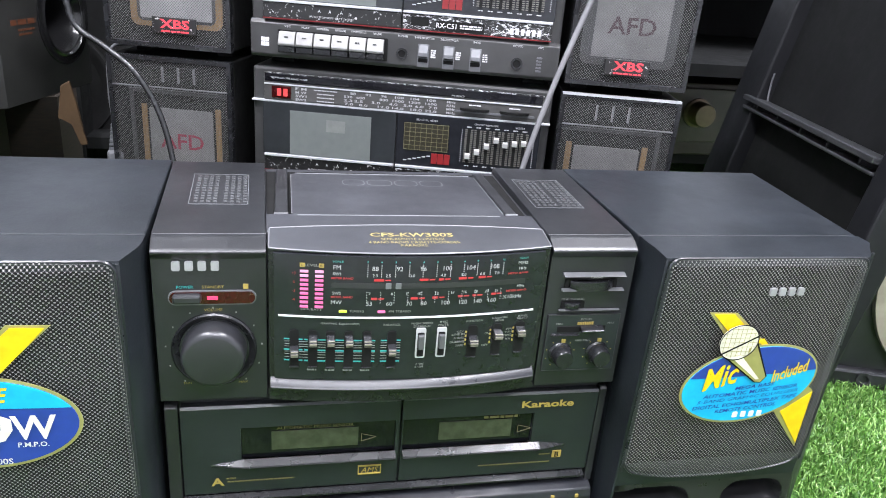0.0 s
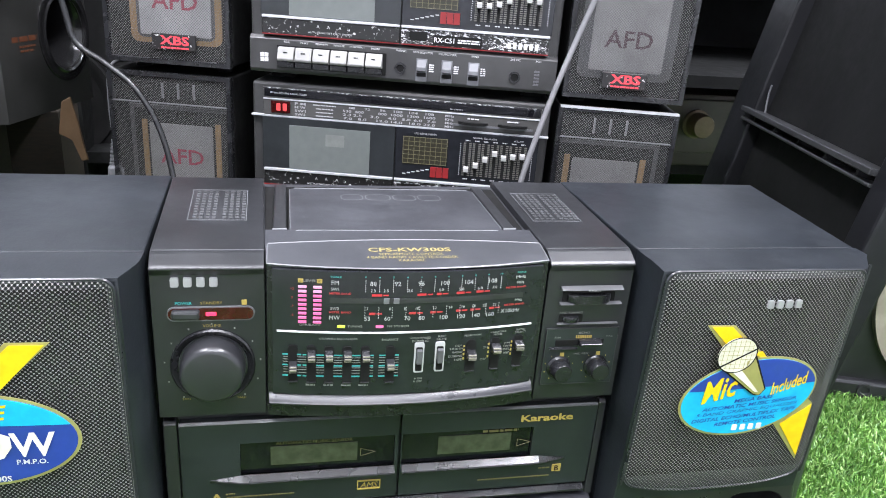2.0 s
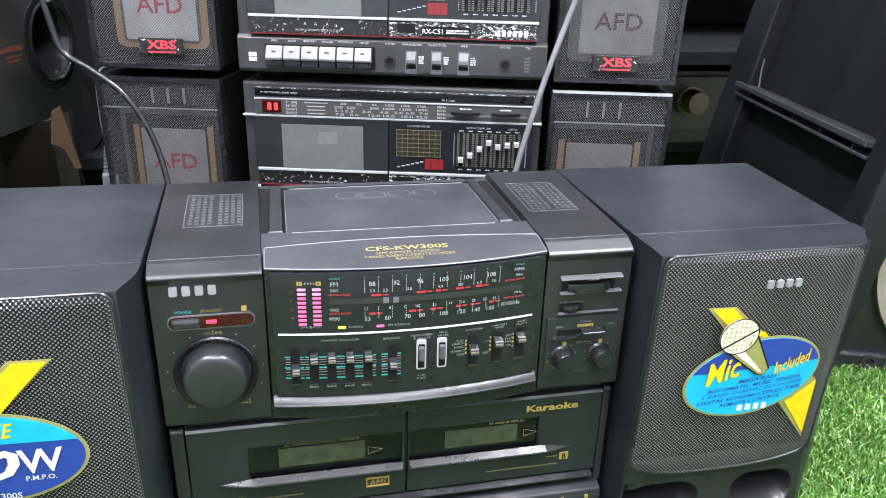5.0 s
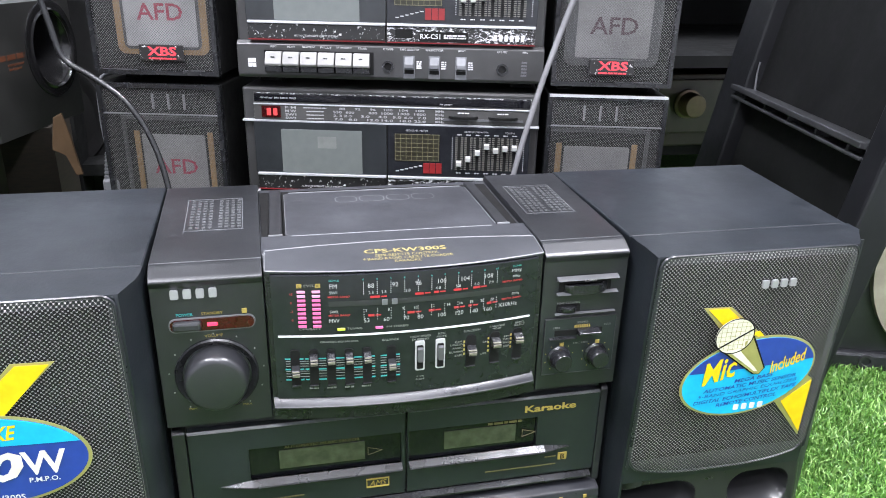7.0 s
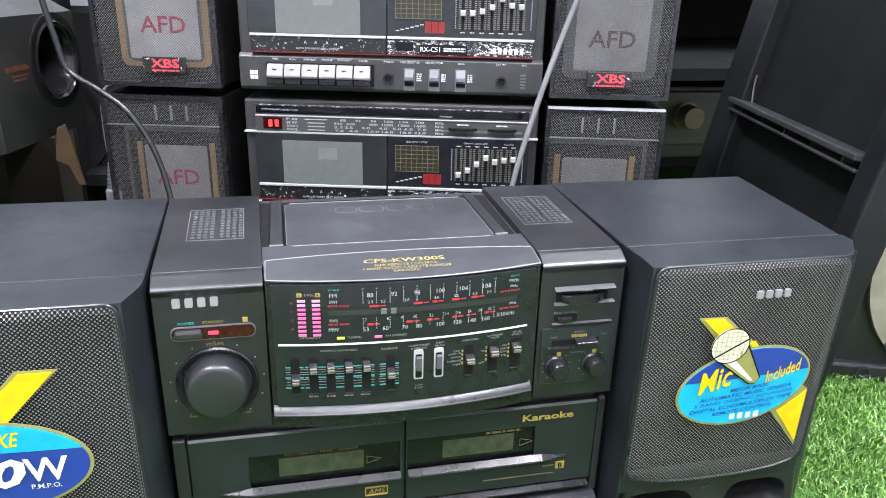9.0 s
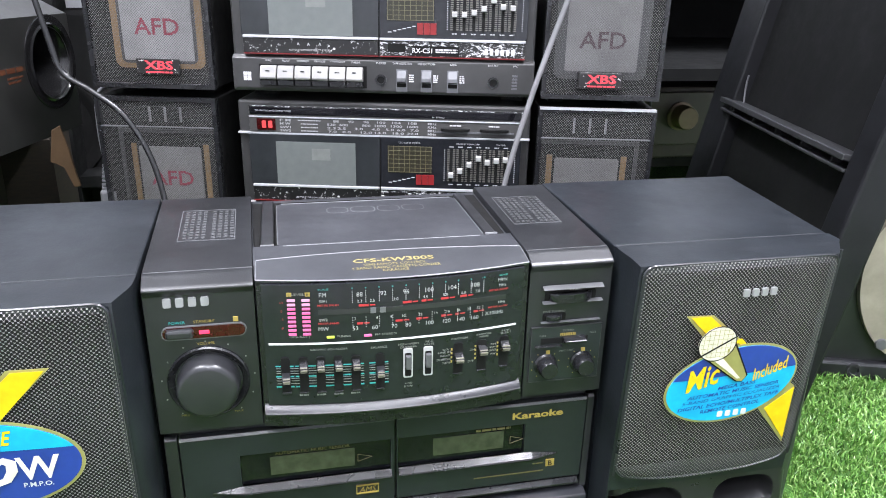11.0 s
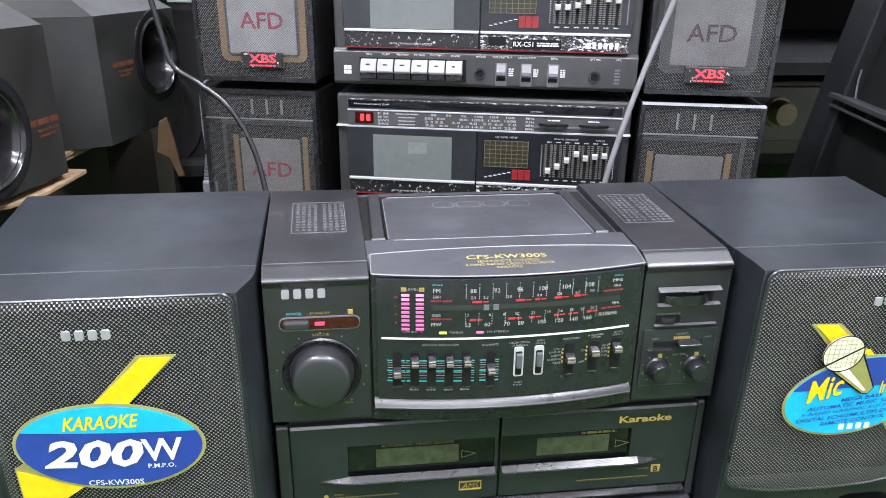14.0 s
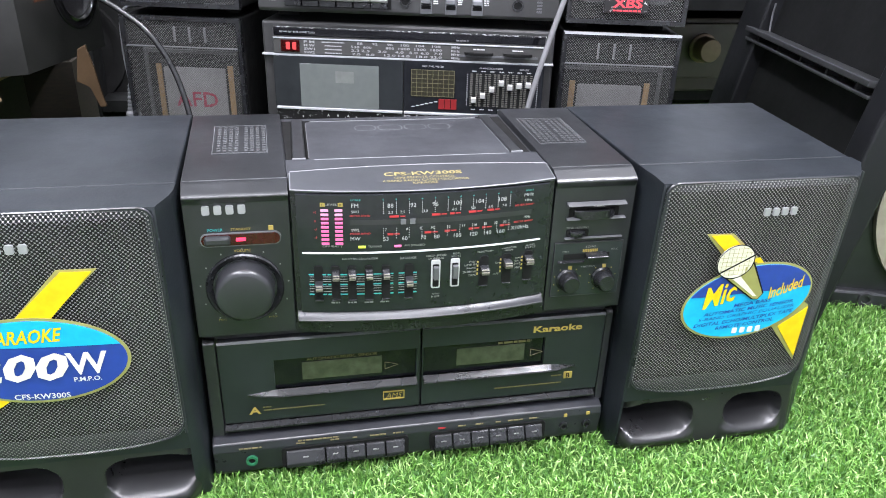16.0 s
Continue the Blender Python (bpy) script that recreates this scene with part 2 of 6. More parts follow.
def prism(poly, axis, a, b, bev=0.0, bm=None):
    """A polygon pushed along an axis; its points are in the other two axes, in order."""
    bm = bm or bm_new()
    other = [i for i in range(3) if i != axis]
    rings = []
    for h in (a, b):
        ring = []
        for p in poly:
            c = [0, 0, 0]
            c[axis], c[other[0]], c[other[1]] = h, p[0], p[1]
            ring.append(bm.verts.new(c))
        rings.append(ring)
    n = len(poly)
    fs = [bm.faces.new(rings[0]), bm.faces.new(rings[1][::-1])]
    for i in range(n):
        fs.append(bm.faces.new((rings[0][i], rings[0][(i + 1) % n], rings[1][(i + 1) % n], rings[1][i])))
    if bev:
        bmesh.ops.bevel(bm, geom=list({e for f in fs for e in f.edges}), offset=bev, segments=2, profile=0.5, affect="EDGES")
    return bm


def lathe(profile, seg=40, bm=None, m=None):
    """Turns (radius, depth) round the y axis; depth grows towards -y."""
    bm = bm or bm_new()
    m = m or Matrix()
    rings = []
    for r, d in profile:
        if r < 1e-6:
            rings.append([bm.verts.new(m @ Vector((0, -d, 0)))])
        else:
            rings.append([bm.verts.new(m @ Vector((r * math.cos(2 * math.pi * i / seg), -d, r * math.sin(2 * math.pi * i / seg)))) for i in range(seg)])
    for p, q in zip(rings, rings[1:]):
        for i in range(seg):
            j = (i + 1) % seg
            if len(p) == 1 and len(q) > 1:
                bm.faces.new((p[0], q[i], q[j]))
            elif len(q) == 1 and len(p) > 1:
                bm.faces.new((p[i], p[j], q[0]))
            elif len(p) > 1:
                bm.faces.new((p[i], p[j], q[j], q[i]))
    return bm


def rrect(x0, x1, z0, z1, r, seg=5):
    pts = []
    for cx, cz, a0 in ((x1 - r, z1 - r, 0), (x0 + r, z1 - r, 90), (x0 + r, z0 + r, 180), (x1 - r, z0 + r, 270)):
        for i in range(seg + 1):
            a = radians(a0 + 90 * i / seg)
            pts.append((cx + r * math.cos(a), cz + r * math.sin(a)))
    return pts


def plate(poly, y0, y1, bm=None):
    return prism(poly, 1, y0, y1, bm=bm)


def oval(cx, cz, rx, rz, turn=0.0, seg=48, a0=0.0, a1=360.0):
    t = radians(turn)
    out = []
    full = a1 - a0 >= 360
    for i in range(seg if full else seg + 1):
        a = radians(a0 + (a1 - a0) * i / seg)
        x, z = rx * math.cos(a), rz * math.sin(a)
        out.append((cx + x * math.cos(t) - z * math.sin(t), cz + x * math.sin(t) + z * math.cos(t)))
    return out


def frame_strip(x0, x1, z0, z1, w, y0, y1, bm=None):
    """A thin rectangular outline in the x-z plane."""
    bm = bm or bm_new()
    add_box(bm, x0, x1, y0, y1, z1 - w, z1)
    add_box(bm, x0, x1, y0, y1, z0, z0 + w)
    add_box(bm, x0, x0 + w, y0, y1, z0 + w, z1 - w)
    add_box(bm, x1 - w, x1, y0, y1, z0 + w, z1 - w)
    return bm


def tube(points, r, bm=None, seg=10, radii=None):
    """A round cord through the points, rounded off by a spline."""
    bm = bm or bm_new()
    P = [Vector(p) for p in points]
    path = []
    for i in range(len(P) - 1):
        p0, p1, p2, p3 = P[max(i - 1, 0)], P[i], P[i + 1], P[min(i + 2, len(P) - 1)]
        for k in range(8):
            t = k / 8
            path.append(0.5 * ((2 * p1) + (p2 - p0) * t + (2 * p0 - 5 * p1 + 4 * p2 - p3) * t * t + (3 * p1 - p0 - 3 * p2 + p3) * t ** 3))
    path.append(P[-1])
    rings = []
    for i, p in enumerate(path):
        d = (path[min(i + 1, len(path) - 1)] - path[max(i - 1, 0)]).normalized()
        s = d.cross(Vector((0, 1, 0.01))).normalized()
        w = s.cross(d)
        rr = r if radii is None else radii[0] + (radii[1] - radii[0]) * i / (len(path) - 1)
        rings.append([bm.verts.new(p + rr * (math.cos(2 * math.pi * k / seg) * s + math.sin(2 * math.pi * k / seg) * w)) for k in range(seg)])
    for a, b in zip(rings, rings[1:]):
        for k in range(seg):
            bm.faces.new((a[k], a[(k + 1) % seg], b[(k + 1) % seg], b[k]))
    bm.faces.new(rings[0]), bm.faces.new(rings[-1][::-1])
    return bm


TEXTS = {}


def letters(body, bold=0.0, extrude=0.0, shear=0.0):
    """Letter shapes of the built-in font as a mesh in x-y, with their bounds."""
    key = (body, bold, extrude, shear)
    if key not in TEXTS:
        cu = bpy.data.curves.new("letters", "FONT")
        cu.body, cu.offset, cu.extrude, cu.shear, cu.resolution_u = body, bold, extrude, shear, 2
        ob = bpy.data.objects.new("letters", cu)
        scene.collection.objects.link(ob)
        bpy.context.view_layer.update()
        me = bpy.data.meshes.new_from_object(ob)
        bpy.data.objects.remove(ob)
        co = np.array([v.co for v in me.vertices]).reshape(-1, 3)
        TEXTS[key] = (me, co.min(0), co.max(0))
    return TEXTS[key]


def write(bm, body, x, z, w=None, h=0.002, m=None, y=0.0, bold=0.0, turn=0.0, anchor="c", shear=0.0):
    """Adds letters to bm, standing in the x-z plane and facing -y, their middle at x, z."""
    me, lo, hi = letters(body, bold, 0.0, shear)
    sz = h / (hi[1] - lo[1])
    sx = (w / (hi[0] - lo[0])) if w else sz
    cx = {"c": (lo[0] + hi[0]) / 2, "l": lo[0], "r": hi[0]}[anchor]
    cy = (lo[1] + hi[1]) / 2
    t = radians(turn)
    vs = []
    for v in me.vertices:
        a, b = (v.co.x - cx) * sx, (v.co.y - cy) * sz
        p = Vector((x + a * math.cos(t) - b * math.sin(t), y, z + a * math.sin(t) + b * math.cos(t)))
        vs.append(bm.verts.new(m @ p if m else p))
    for p in me.polygons:
        try:
            bm.faces.new([vs[i] for i in p.vertices])
        except ValueError:
            pass
    return bm


def bars(bm, x, z, w, h, n=1, y=0.0, depth=0.0004, seed=1):
    """Small print too fine to read: broken bars."""
    rnd = random.Random(seed)
    for k in range(n):
        zz = z + h * (n - 1) / 2 * 1.6 - k * h * 1.6
        xx = x - w / 2
        while xx < x + w / 2 - 1e-5:
            l = min(h * rnd.uniform(1.2, 4.0), x + w / 2 - xx)
            add_box(bm, xx, xx + l, y - depth, y, zz - h / 2, zz + h / 2)
            xx += l + h * 0.5
    return bm


def blocks(bm, x0, x1, z0, z1, y0, y1, n=4, gap=0.36):
    """A maker's mark as plain blocks."""
    w = (x1 - x0) / n
    for i in range(n):
        plate(rrect(x0 + i * w + w * gap / 2, x0 + (i + 1) * w - w * gap / 2, z0, z1, min(w * (1 - gap), z1 - z0) * 0.22, 4), y0, y1, bm)
    return bm


def labels(parent, mat, rows, y=0.0, post=None, name="label"):
    """Each printed word is a part of its own."""
    for text, x, z, w, h in rows:
        bm = write(bm_new(), text, x, z, w, h, y=y)
        part(name, post(bm) if post else bm, mat, parent)


# ---- room ----
def room():
    fl = part("ground", prism([(-2.2, -2.6), (2.3, -2.6), (2.3, 2.0), (-2.2, 2.0)], 2, -0.05, -0.004), CEMENT)
    tagged(fl, "grey cement floor of the shop", "floor", kind="structure")
    mat = part("turf_mat", prism([(-0.95, -0.46), (1.15, -0.46), (1.15, 1.25), (-0.95, 1.25)], 2, -0.0039, 0.0), TURFBASE)
    tagged(mat, "green artificial turf mat laid on the shop floor", "turf mat")
    walls = (("wall_north", (-2.3, 2.4, 2.0, 2.1)), ("wall_south", (-2.3, 2.4, -2.7, -2.6)), ("wall_west", (-2.3, -2.2, -2.6, 2.0)), ("wall_east", (2.3, 2.4, -2.6, 2.0)))
    for name, (x0, x1, y0, y1) in walls:
        w = part(name, box(x0, x1, y0, y1, -0.05, 2.6), WALL)
        tagged(w, "pale painted wall of the shop", "wall", kind="structure")
    c = part("ceiling", box(-2.3, 2.4, -2.7, 2.1, 2.6, 2.7), CEIL)
    tagged(c, "white painted ceiling of the shop", "ceiling", kind="structure")


room()


STRIPMAT = plastic("strip_plastic", (0.020, 0.021, 0.025), 0.3)
THUMBLINE = paint("brassy_grip", (0.24, 0.225, 0.18), 0.35, 0.3)
VENTGREY = plastic("vent_grey", (0.075, 0.077, 0.08), 0.35)


# ---- karaoke radio recorder: middle unit ----
def panel_y(x):
    return -0.0015 - 0.0085 * (1 - (x / 0.087) ** 2)


def lip_z(y):
    return 0.2338 - (0.0275 - y) * 0.114


def settle(x, z):
    """Where a mark of the nominal dial layout sits on the bowed panel."""
    dx = 0.0029 - 0.0024 * ((x - 0.015) / (0.08 if x < 0.015 else 0.12)) ** 2
    dz = max(0.0, min(0.0031, (z - 0.142) * 0.12, (0.2285 - z) * 0.31))
    return x - dx, z + dz


def bend(bm, off=0.0):
    for v in bm.verts:
        v.co.x, v.co.z = settle(v.co.x, v.co.z)
        v.co.y += panel_y(v.co.x) + off
    return bm


def widen(bm):
    """The side blocks grow a little wider towards the back."""
    for v in bm.verts:
        v.co.x *= 1 + 0.34 * v.co.y
    return bm


def curved(x0, x1, profile, n=24, close=True):
    """A profile of (forward offset, z) swept along x over the bowed front."""
    bm = bm_new()
    rings = []
    for i in range(n + 1):
        x = x0 + (x1 - x0) * i / n
        rings.append([bm.verts.new((x, panel_y(x) + o if o < 0.009 else o, z)) for o, z in profile])
    k = len(profile)
    for a, b in zip(rings, rings[1:]):
        for j in range(k):
            bm.faces.new((a[j], a[(j + 1) % k], b[(j + 1) % k], b[j]))
    bm.faces.new(rings[0]), bm.faces.new(rings[-1][::-1])
    return bm


def slot_slider(unit, x, zt, zb, zth, w=0.0058, tw=0.0050, mat=None, name="slider", th=0.0075):
    x, zth = settle(x, zth)
    zt, zb = settle(x, zt)[1], settle(x, zb)[1]
    y = panel_y(x)
    s = part(name, plate(rrect(x - w / 2, x + w / 2, zb, zt, w * 0.3, 3), y - 0.0027, y + 0.001), DARK, unit)
    bm = prism([(y - 0.0024, zth - th / 2), (y - 0.007, zth - th / 2 + 0.0015), (y - 0.0085, zth), (y - 0.007, zth + th / 2 - 0.0015), (y - 0.0024, zth + th / 2)], 0, x - tw / 2, x + tw / 2, 0.0005)
    k = part("thumb", bm, mat or SATIN, s, "dark slider thumb")
    for dz, hz in ((-0.0016, 0.00022), (0.0, 0.0005), (0.0016, 0.00022)):
        part("thumb_line", box(x - tw * 0.42, x + tw * 0.42, y - 0.0089 + abs(dz) * 0.45, y - 0.0070, zth + dz - hz, zth + dz + hz), THUMBLINE, k, "pale brassy grip line")
    add = box(x - w / 2, x + w / 2, y - 0.0034, y - 0.0020, zb, zb + 0.0016, 0.0004)
    part("slot_stop", add, SATIN, s)
    return s


def middle_unit():
    u = thing("radio_cassette_recorder", "black karaoke radio cassette recorder with lit pink level meter on turf", "radio recorder")
    # upper case: side blocks with sloped front lip, lower middle deck
    side = [(0.0, 0.1262), (0.0, 0.2222), (-0.0026, 0.2262), (-0.0022, 0.2274), (-0.0006, 0.2285), (0.0085, 0.2325), (0.0118, 0.2333), (0.168, 0.2333), (0.172, 0.230), (0.172, 0.1262)]
    part("left_case", widen(prism(side, 0, -0.1503, -0.0858, 0.0006)), CASE, u)
    part("right_case", widen(prism(side, 0, 0.0920, 0.1507, 0.0006)), CASE, u)
    deck = [(0.012, 0.1262), (0.012, 0.226), (0.022, 0.2318), (0.050, 0.2323), (0.050, 0.2285), (0.168, 0.2285), (0.172, 0.226), (0.172, 0.1262)]
    part("top_deck", widen(prism(deck, 0, -0.0856, 0.0918, 0.0004)), LITCASE, u)
    # seam lines of the front lip
    for x0, x1 in ((-0.1500, -0.0861), (0.0923, 0.1504)):
        part("lip_edge", box(x0, x1, 0.0110, 0.0117, 0.2326, 0.23345), GREYP, u, "grey edge line")
    # vents
    for sx, x0, x1 in (("vent", -0.1335, -0.0965), ("vent", 0.0985, 0.1350)):
        v = part("vent", widen(box(x0, x1, 0.0645, 0.1325, 0.2332, 0.2337, 0.0002)), BLACK, u, "slotted vent panel")
        bm = bm_new()
        for b0, b1 in ((x0 + 0.0015, x0 + 0.0165), (x1 - 0.0170, x1 - 0.0020)):
            for i in range(4):
                xx = b0 + 0.0015 + i * 0.004
                for j in range(11):
                    yy = 0.0675 + j * 0.0058
                    add_box(bm, xx, xx + 0.0024, yy, yy + 0.0032, 0.2336, 0.2342)
        part("vent_grid", widen(bm), VENTGREY, v, "raised grey vent ribs")
        bm = bm_new()
        for e in ((x0, x1, 0.1321, 0.1327), (x0, x1, 0.0640, 0.0646)):
            add_box(bm, e[0], e[1], e[2], e[3], 0.2334, 0.2340)
        for e in ((x0, x0 + 0.0005), (x1 - 0.0005, x1)):
            add_box(bm, e[0], e[1], 0.0645, 0.1325, 0.2334, 0.2340)
        part("vent_rim", widen(bm), GREYP, v)
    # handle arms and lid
    # thin black sheet paints the shade in the gaps round the lid
    part("recess", widen(box(-0.0850, 0.0900, 0.0506, 0.160, 0.2280, 0.2288)), DARK, u, "black sheet standing in for shade round the lid")
    part("handle_arm", box(-0.0818, -0.0730, 0.052, 0.156, 0.2285, 0.2320, 0.001), BLACK, u)
    part("handle_arm", box(0.0755, 0.0840, 0.053, 0.156, 0.2285, 0.2320, 0.001), BLACK, u)
    lid = part("lid", prism(rrect(-0.0707, 0.0735, 0.048, 0.145, 0.004), 2, 0.2288, 0.2322, 0.0006), LITCASE, u, "black top lid with outlined mark")
    bm = bm_new()
    for x0, x1 in ((-0.033, -0.016), (-0.0145, 0.005), (0.0065, 0.0245), (0.026, 0.044)):
        o = rrect(x0, x1, 0.1155, 0.1300, 0.005, 4)
        i = rrect(x0 + 0.0009, x1 - 0.0009, 0.1164, 0.1291, 0.0042, 4)
        for k in range(len(o)):
            q = (k + 1) % len(o)
            bm.faces.new([bm.verts.new((*p, 0.23235)) for p in (o[k], o[q], i[q], i[k])])
    part("mark", bm, GREYP, lid, "outlined maker's mark as plain shapes")
    for x0, x1, y0 in ((-0.0820, -0.0728, 0.0515), (0.0753, 0.0842, 0.0525)):
        part("arm_edge", box(x0, x1, y0, y0 + 0.0008, 0.2312, 0.2324), EDGE, u, "pale edge of the handle arm")
    for y0, z in ((0.1443, 0.2324), (0.0480, 0.2323)):
        part("lid_edge", box(-0.067, 0.070, y0, y0 + 0.0007, z - 0.0008, z + 0.0002), EDGE, lid, "pale edge of the lid")
    for x0 in (-0.0709, 0.0731):
        part("lid_edge", box(x0, x0 + 0.0006, 0.052, 0.141, 0.2316, 0.2325), GREYP, lid, "pale edge of the lid")
    # bowed middle housing
    part("display_housing", curved(-0.0845, 0.0905, [(0.03, 0.2290), (0.0002, 0.2290), (-0.0003, 0.1262), (0.03, 0.1262)]), SATIN, u, smooth=True)
    lipbm = bm_new()
    rows = []
    for i in range(25):
        x = -0.0840 + 0.1740 * i / 24
        yr, yf = 0.0195 + 0.0065 * (1 - (x / 0.088) ** 2), panel_y(x) - 0.0008
        rows.append([lipbm.verts.new((x, yy, zz)) for yy, zz in ((yr, 0.2330), (yr - 0.0006, 0.2339), (yf + 0.002, lip_z(yf + 0.002)), (yf, lip_z(yf) - 0.0006), (yf, 0.2286), (yr, 0.2300))])
    for a, b in zip(rows, rows[1:]):
        for k in range(6):
            lipbm.faces.new((a[k], a[(k + 1) % 6], b[(k + 1) % 6], b[k]))
    lipbm.faces.new(rows[0]), lipbm.faces.new(rows[-1][::-1])
    part("housing_top", lipbm, LITCASE, u, "sloped black top lip of the display", True)
    rim = bm_new()
    for x0, x1, f in ((-0.0840, 0.0900, 0), (-0.0840, 0.0900, 1)):
        rr = []
        for i in range(25):
            x = x0 + (x1 - x0) * i / 24
            yy = 0.0195 + 0.0065 * (1 - (x / 0.088) ** 2) if f == 0 else panel_y(x) - 0.0006
            z = 0.2338 if f == 0 else lip_z(yy) - 0.0004
            rr.append([rim.verts.new((x, yy + a, z + b)) for a, b in ((0.0004, 0.0), (0.0, 0.0005), (-0.0006, 0.0), (-0.0002, -0.0006))])
        for a, b in zip(rr, rr[1:]):
            for k in range(4):
                rim.faces.new((a[k], a[(k + 1) % 4], b[(k + 1) % 4], b[k]))
    part("rim", rim, GREYP, u, "grey rim of the lip")
    for x in (-0.0843, 0.0903):
        part("rim_side", prism([(panel_y(x) - 0.0004, 0.2292), (0.0195, 0.2334), (0.0195, 0.2340), (panel_y(x) - 0.0008, 0.2300)], 0, x - 0.0004, x + 0.0004), GREYP, u)
    disp = part("display_panel", curved(-0.0815, 0.0865, [(0.0, 0.1425), (-0.0018, 0.1432), (-0.0018, 0.2272), (0.0, 0.2280)]), DISPLAY, u, "glossy black tuner and slider panel", smooth=True)
    part("ledge", curved(-0.0840, 0.0880, [(0.0, 0.1432), (-0.0016, 0.1424), (-0.0050, 0.1393), (-0.0057, 0.1382), (-0.0052, 0.1370), (0.0, 0.1345)]), STRIPMAT, u, "smooth sloping ledge below the panel", smooth=True)
    part("ledge_edge", curved(-0.0835, 0.0875, [(-0.0054, 0.1391), (-0.0060, 0.1385), (-0.0060, 0.1380), (-0.0053, 0.1386)]), MIDGREY, u)
    # print on the panel
    w = bm_new()
    zs = (("88", -0.02), ("92", -0.005), ("96", 0.0095), ("100", 0.0245), ("104", 0.0395), ("108", 0.055))
    for s, x in zs:
        write(w, s, x, 0.2168, h=0.0029)
    for s, x in (("2.3", -0.02), ("2.5", -0.012), ("3.0", 0.003), ("4.0", 0.022), ("5.0", 0.035), ("6.0", 0.047), ("7.0", 0.0565)):
        write(w, s, x, 0.2123, h=0.0019)
    for s, x in (("7", -0.023), ("8", -0.009), ("9", 0.0), ("10", 0.008), ("12", 0.019), ("14", 0.029), ("16", 0.037), ("18", 0.044), ("20", 0.051), ("22", 0.0575)):
        write(w, s, x, 0.2003, h=0.0018)
    for s, x in (("53", -0.023), ("60", -0.0105), ("70", 0.002), ("80", 0.011), ("100", 0.025), ("120", 0.0362), ("140", 0.0458), ("160", 0.0552)):
        write(w, s, x, 0.1937, h=0.0028)
    for s, x, z, h in (("FM", -0.0433, 0.2172, 0.0028), ("SW1", -0.0433, 0.213, 0.0019), ("SW2", -0.0433, 0.2003, 0.0019), ("MW", -0.0433, 0.1942, 0.0026), ("MHz", 0.0735, 0.2183, 0.0024), ("MHz", 0.0735, 0.2143, 0.0018), ("MHz", 0.0735, 0.2022, 0.0018), ("X10kHz", 0.0685, 0.1952, 0.0027)):
        write(w, s, x, z, h=h)
    for i in range(11):
        x = -0.0246 + i * 0.0085
        for k in range(7):
            zz = 0.2195 - k * 0.0013
            add_box(w, x - 0.00022, x + 0.00022, -0.0002, 0.0, zz - 0.0003, zz + 0.0003)
        for k in range(5):
            zz = 0.2012 - k * 0.0017
            add_box(w, x - 0.00022, x + 0.00022, -0.0002, 0.0, zz - 0.0003, zz + 0.0003)
    part("dial_print", bend(w, -0.0022), DIALWHITE, disp, "white printed dial numbers")
    part("white_line", curved(-0.079, 0.0825, [(-0.0016, 0.1866), (-0.0024, 0.1866), (-0.0024, 0.1877), (-0.0016, 0.1877)]), WHITE, disp, "white line across the panel")
    w = bm_new()
    for s, x, z, wd in (("SCALE", -0.0428, 0.222, 0.0068), ("SCALE", 0.0738, 0.2225, 0.0058)):
        write(w, s, x, z, wd, 0.0016, bold=0.01)
    for i in range(11):
        x = -0.0246 + i * 0.0085
        if i % 2 == 0:
            write(w, str(i), x, 0.2222, h=0.0016)
        else:
            add_box(w, x - 0.0004, x + 0.0004, -0.0002, 0, 0.2218, 0.2226)
    part("teal_print", bend(w, -0.0021), TEAL, disp, "teal scale numbers")
    for x0, x1 in ((-0.0760, -0.0640), (-0.0630, -0.018), (-0.0145, -0.002)):
        for z in (0.1684, 0.1618, 0.1552):
            w = bm_new()
            for i in range(8):
                add_box(w, x0 + (x1 - x0) * i / 8, x0 + (x1 - x0) * (i + 1) / 8, -0.0002, 0, z - 0.00042, z + 0.00042)
            part("scale_line", bend(w, -0.0021), TEAL, disp, "teal scale line")
    w = bm_new()
    for x0, x1 in ((-0.0755, -0.018), (-0.0145, -0.002)):
        for z in (0.1669, 0.1653, 0.1638, 0.1606, 0.159, 0.1572):
            for i in range(8):
                add_box(w, x0 + (x1 - x0) * i / 8, x0 + (x1 - x0) * (i + 1) / 8, -0.0002, 0, z - 0.00012, z + 0.00012)
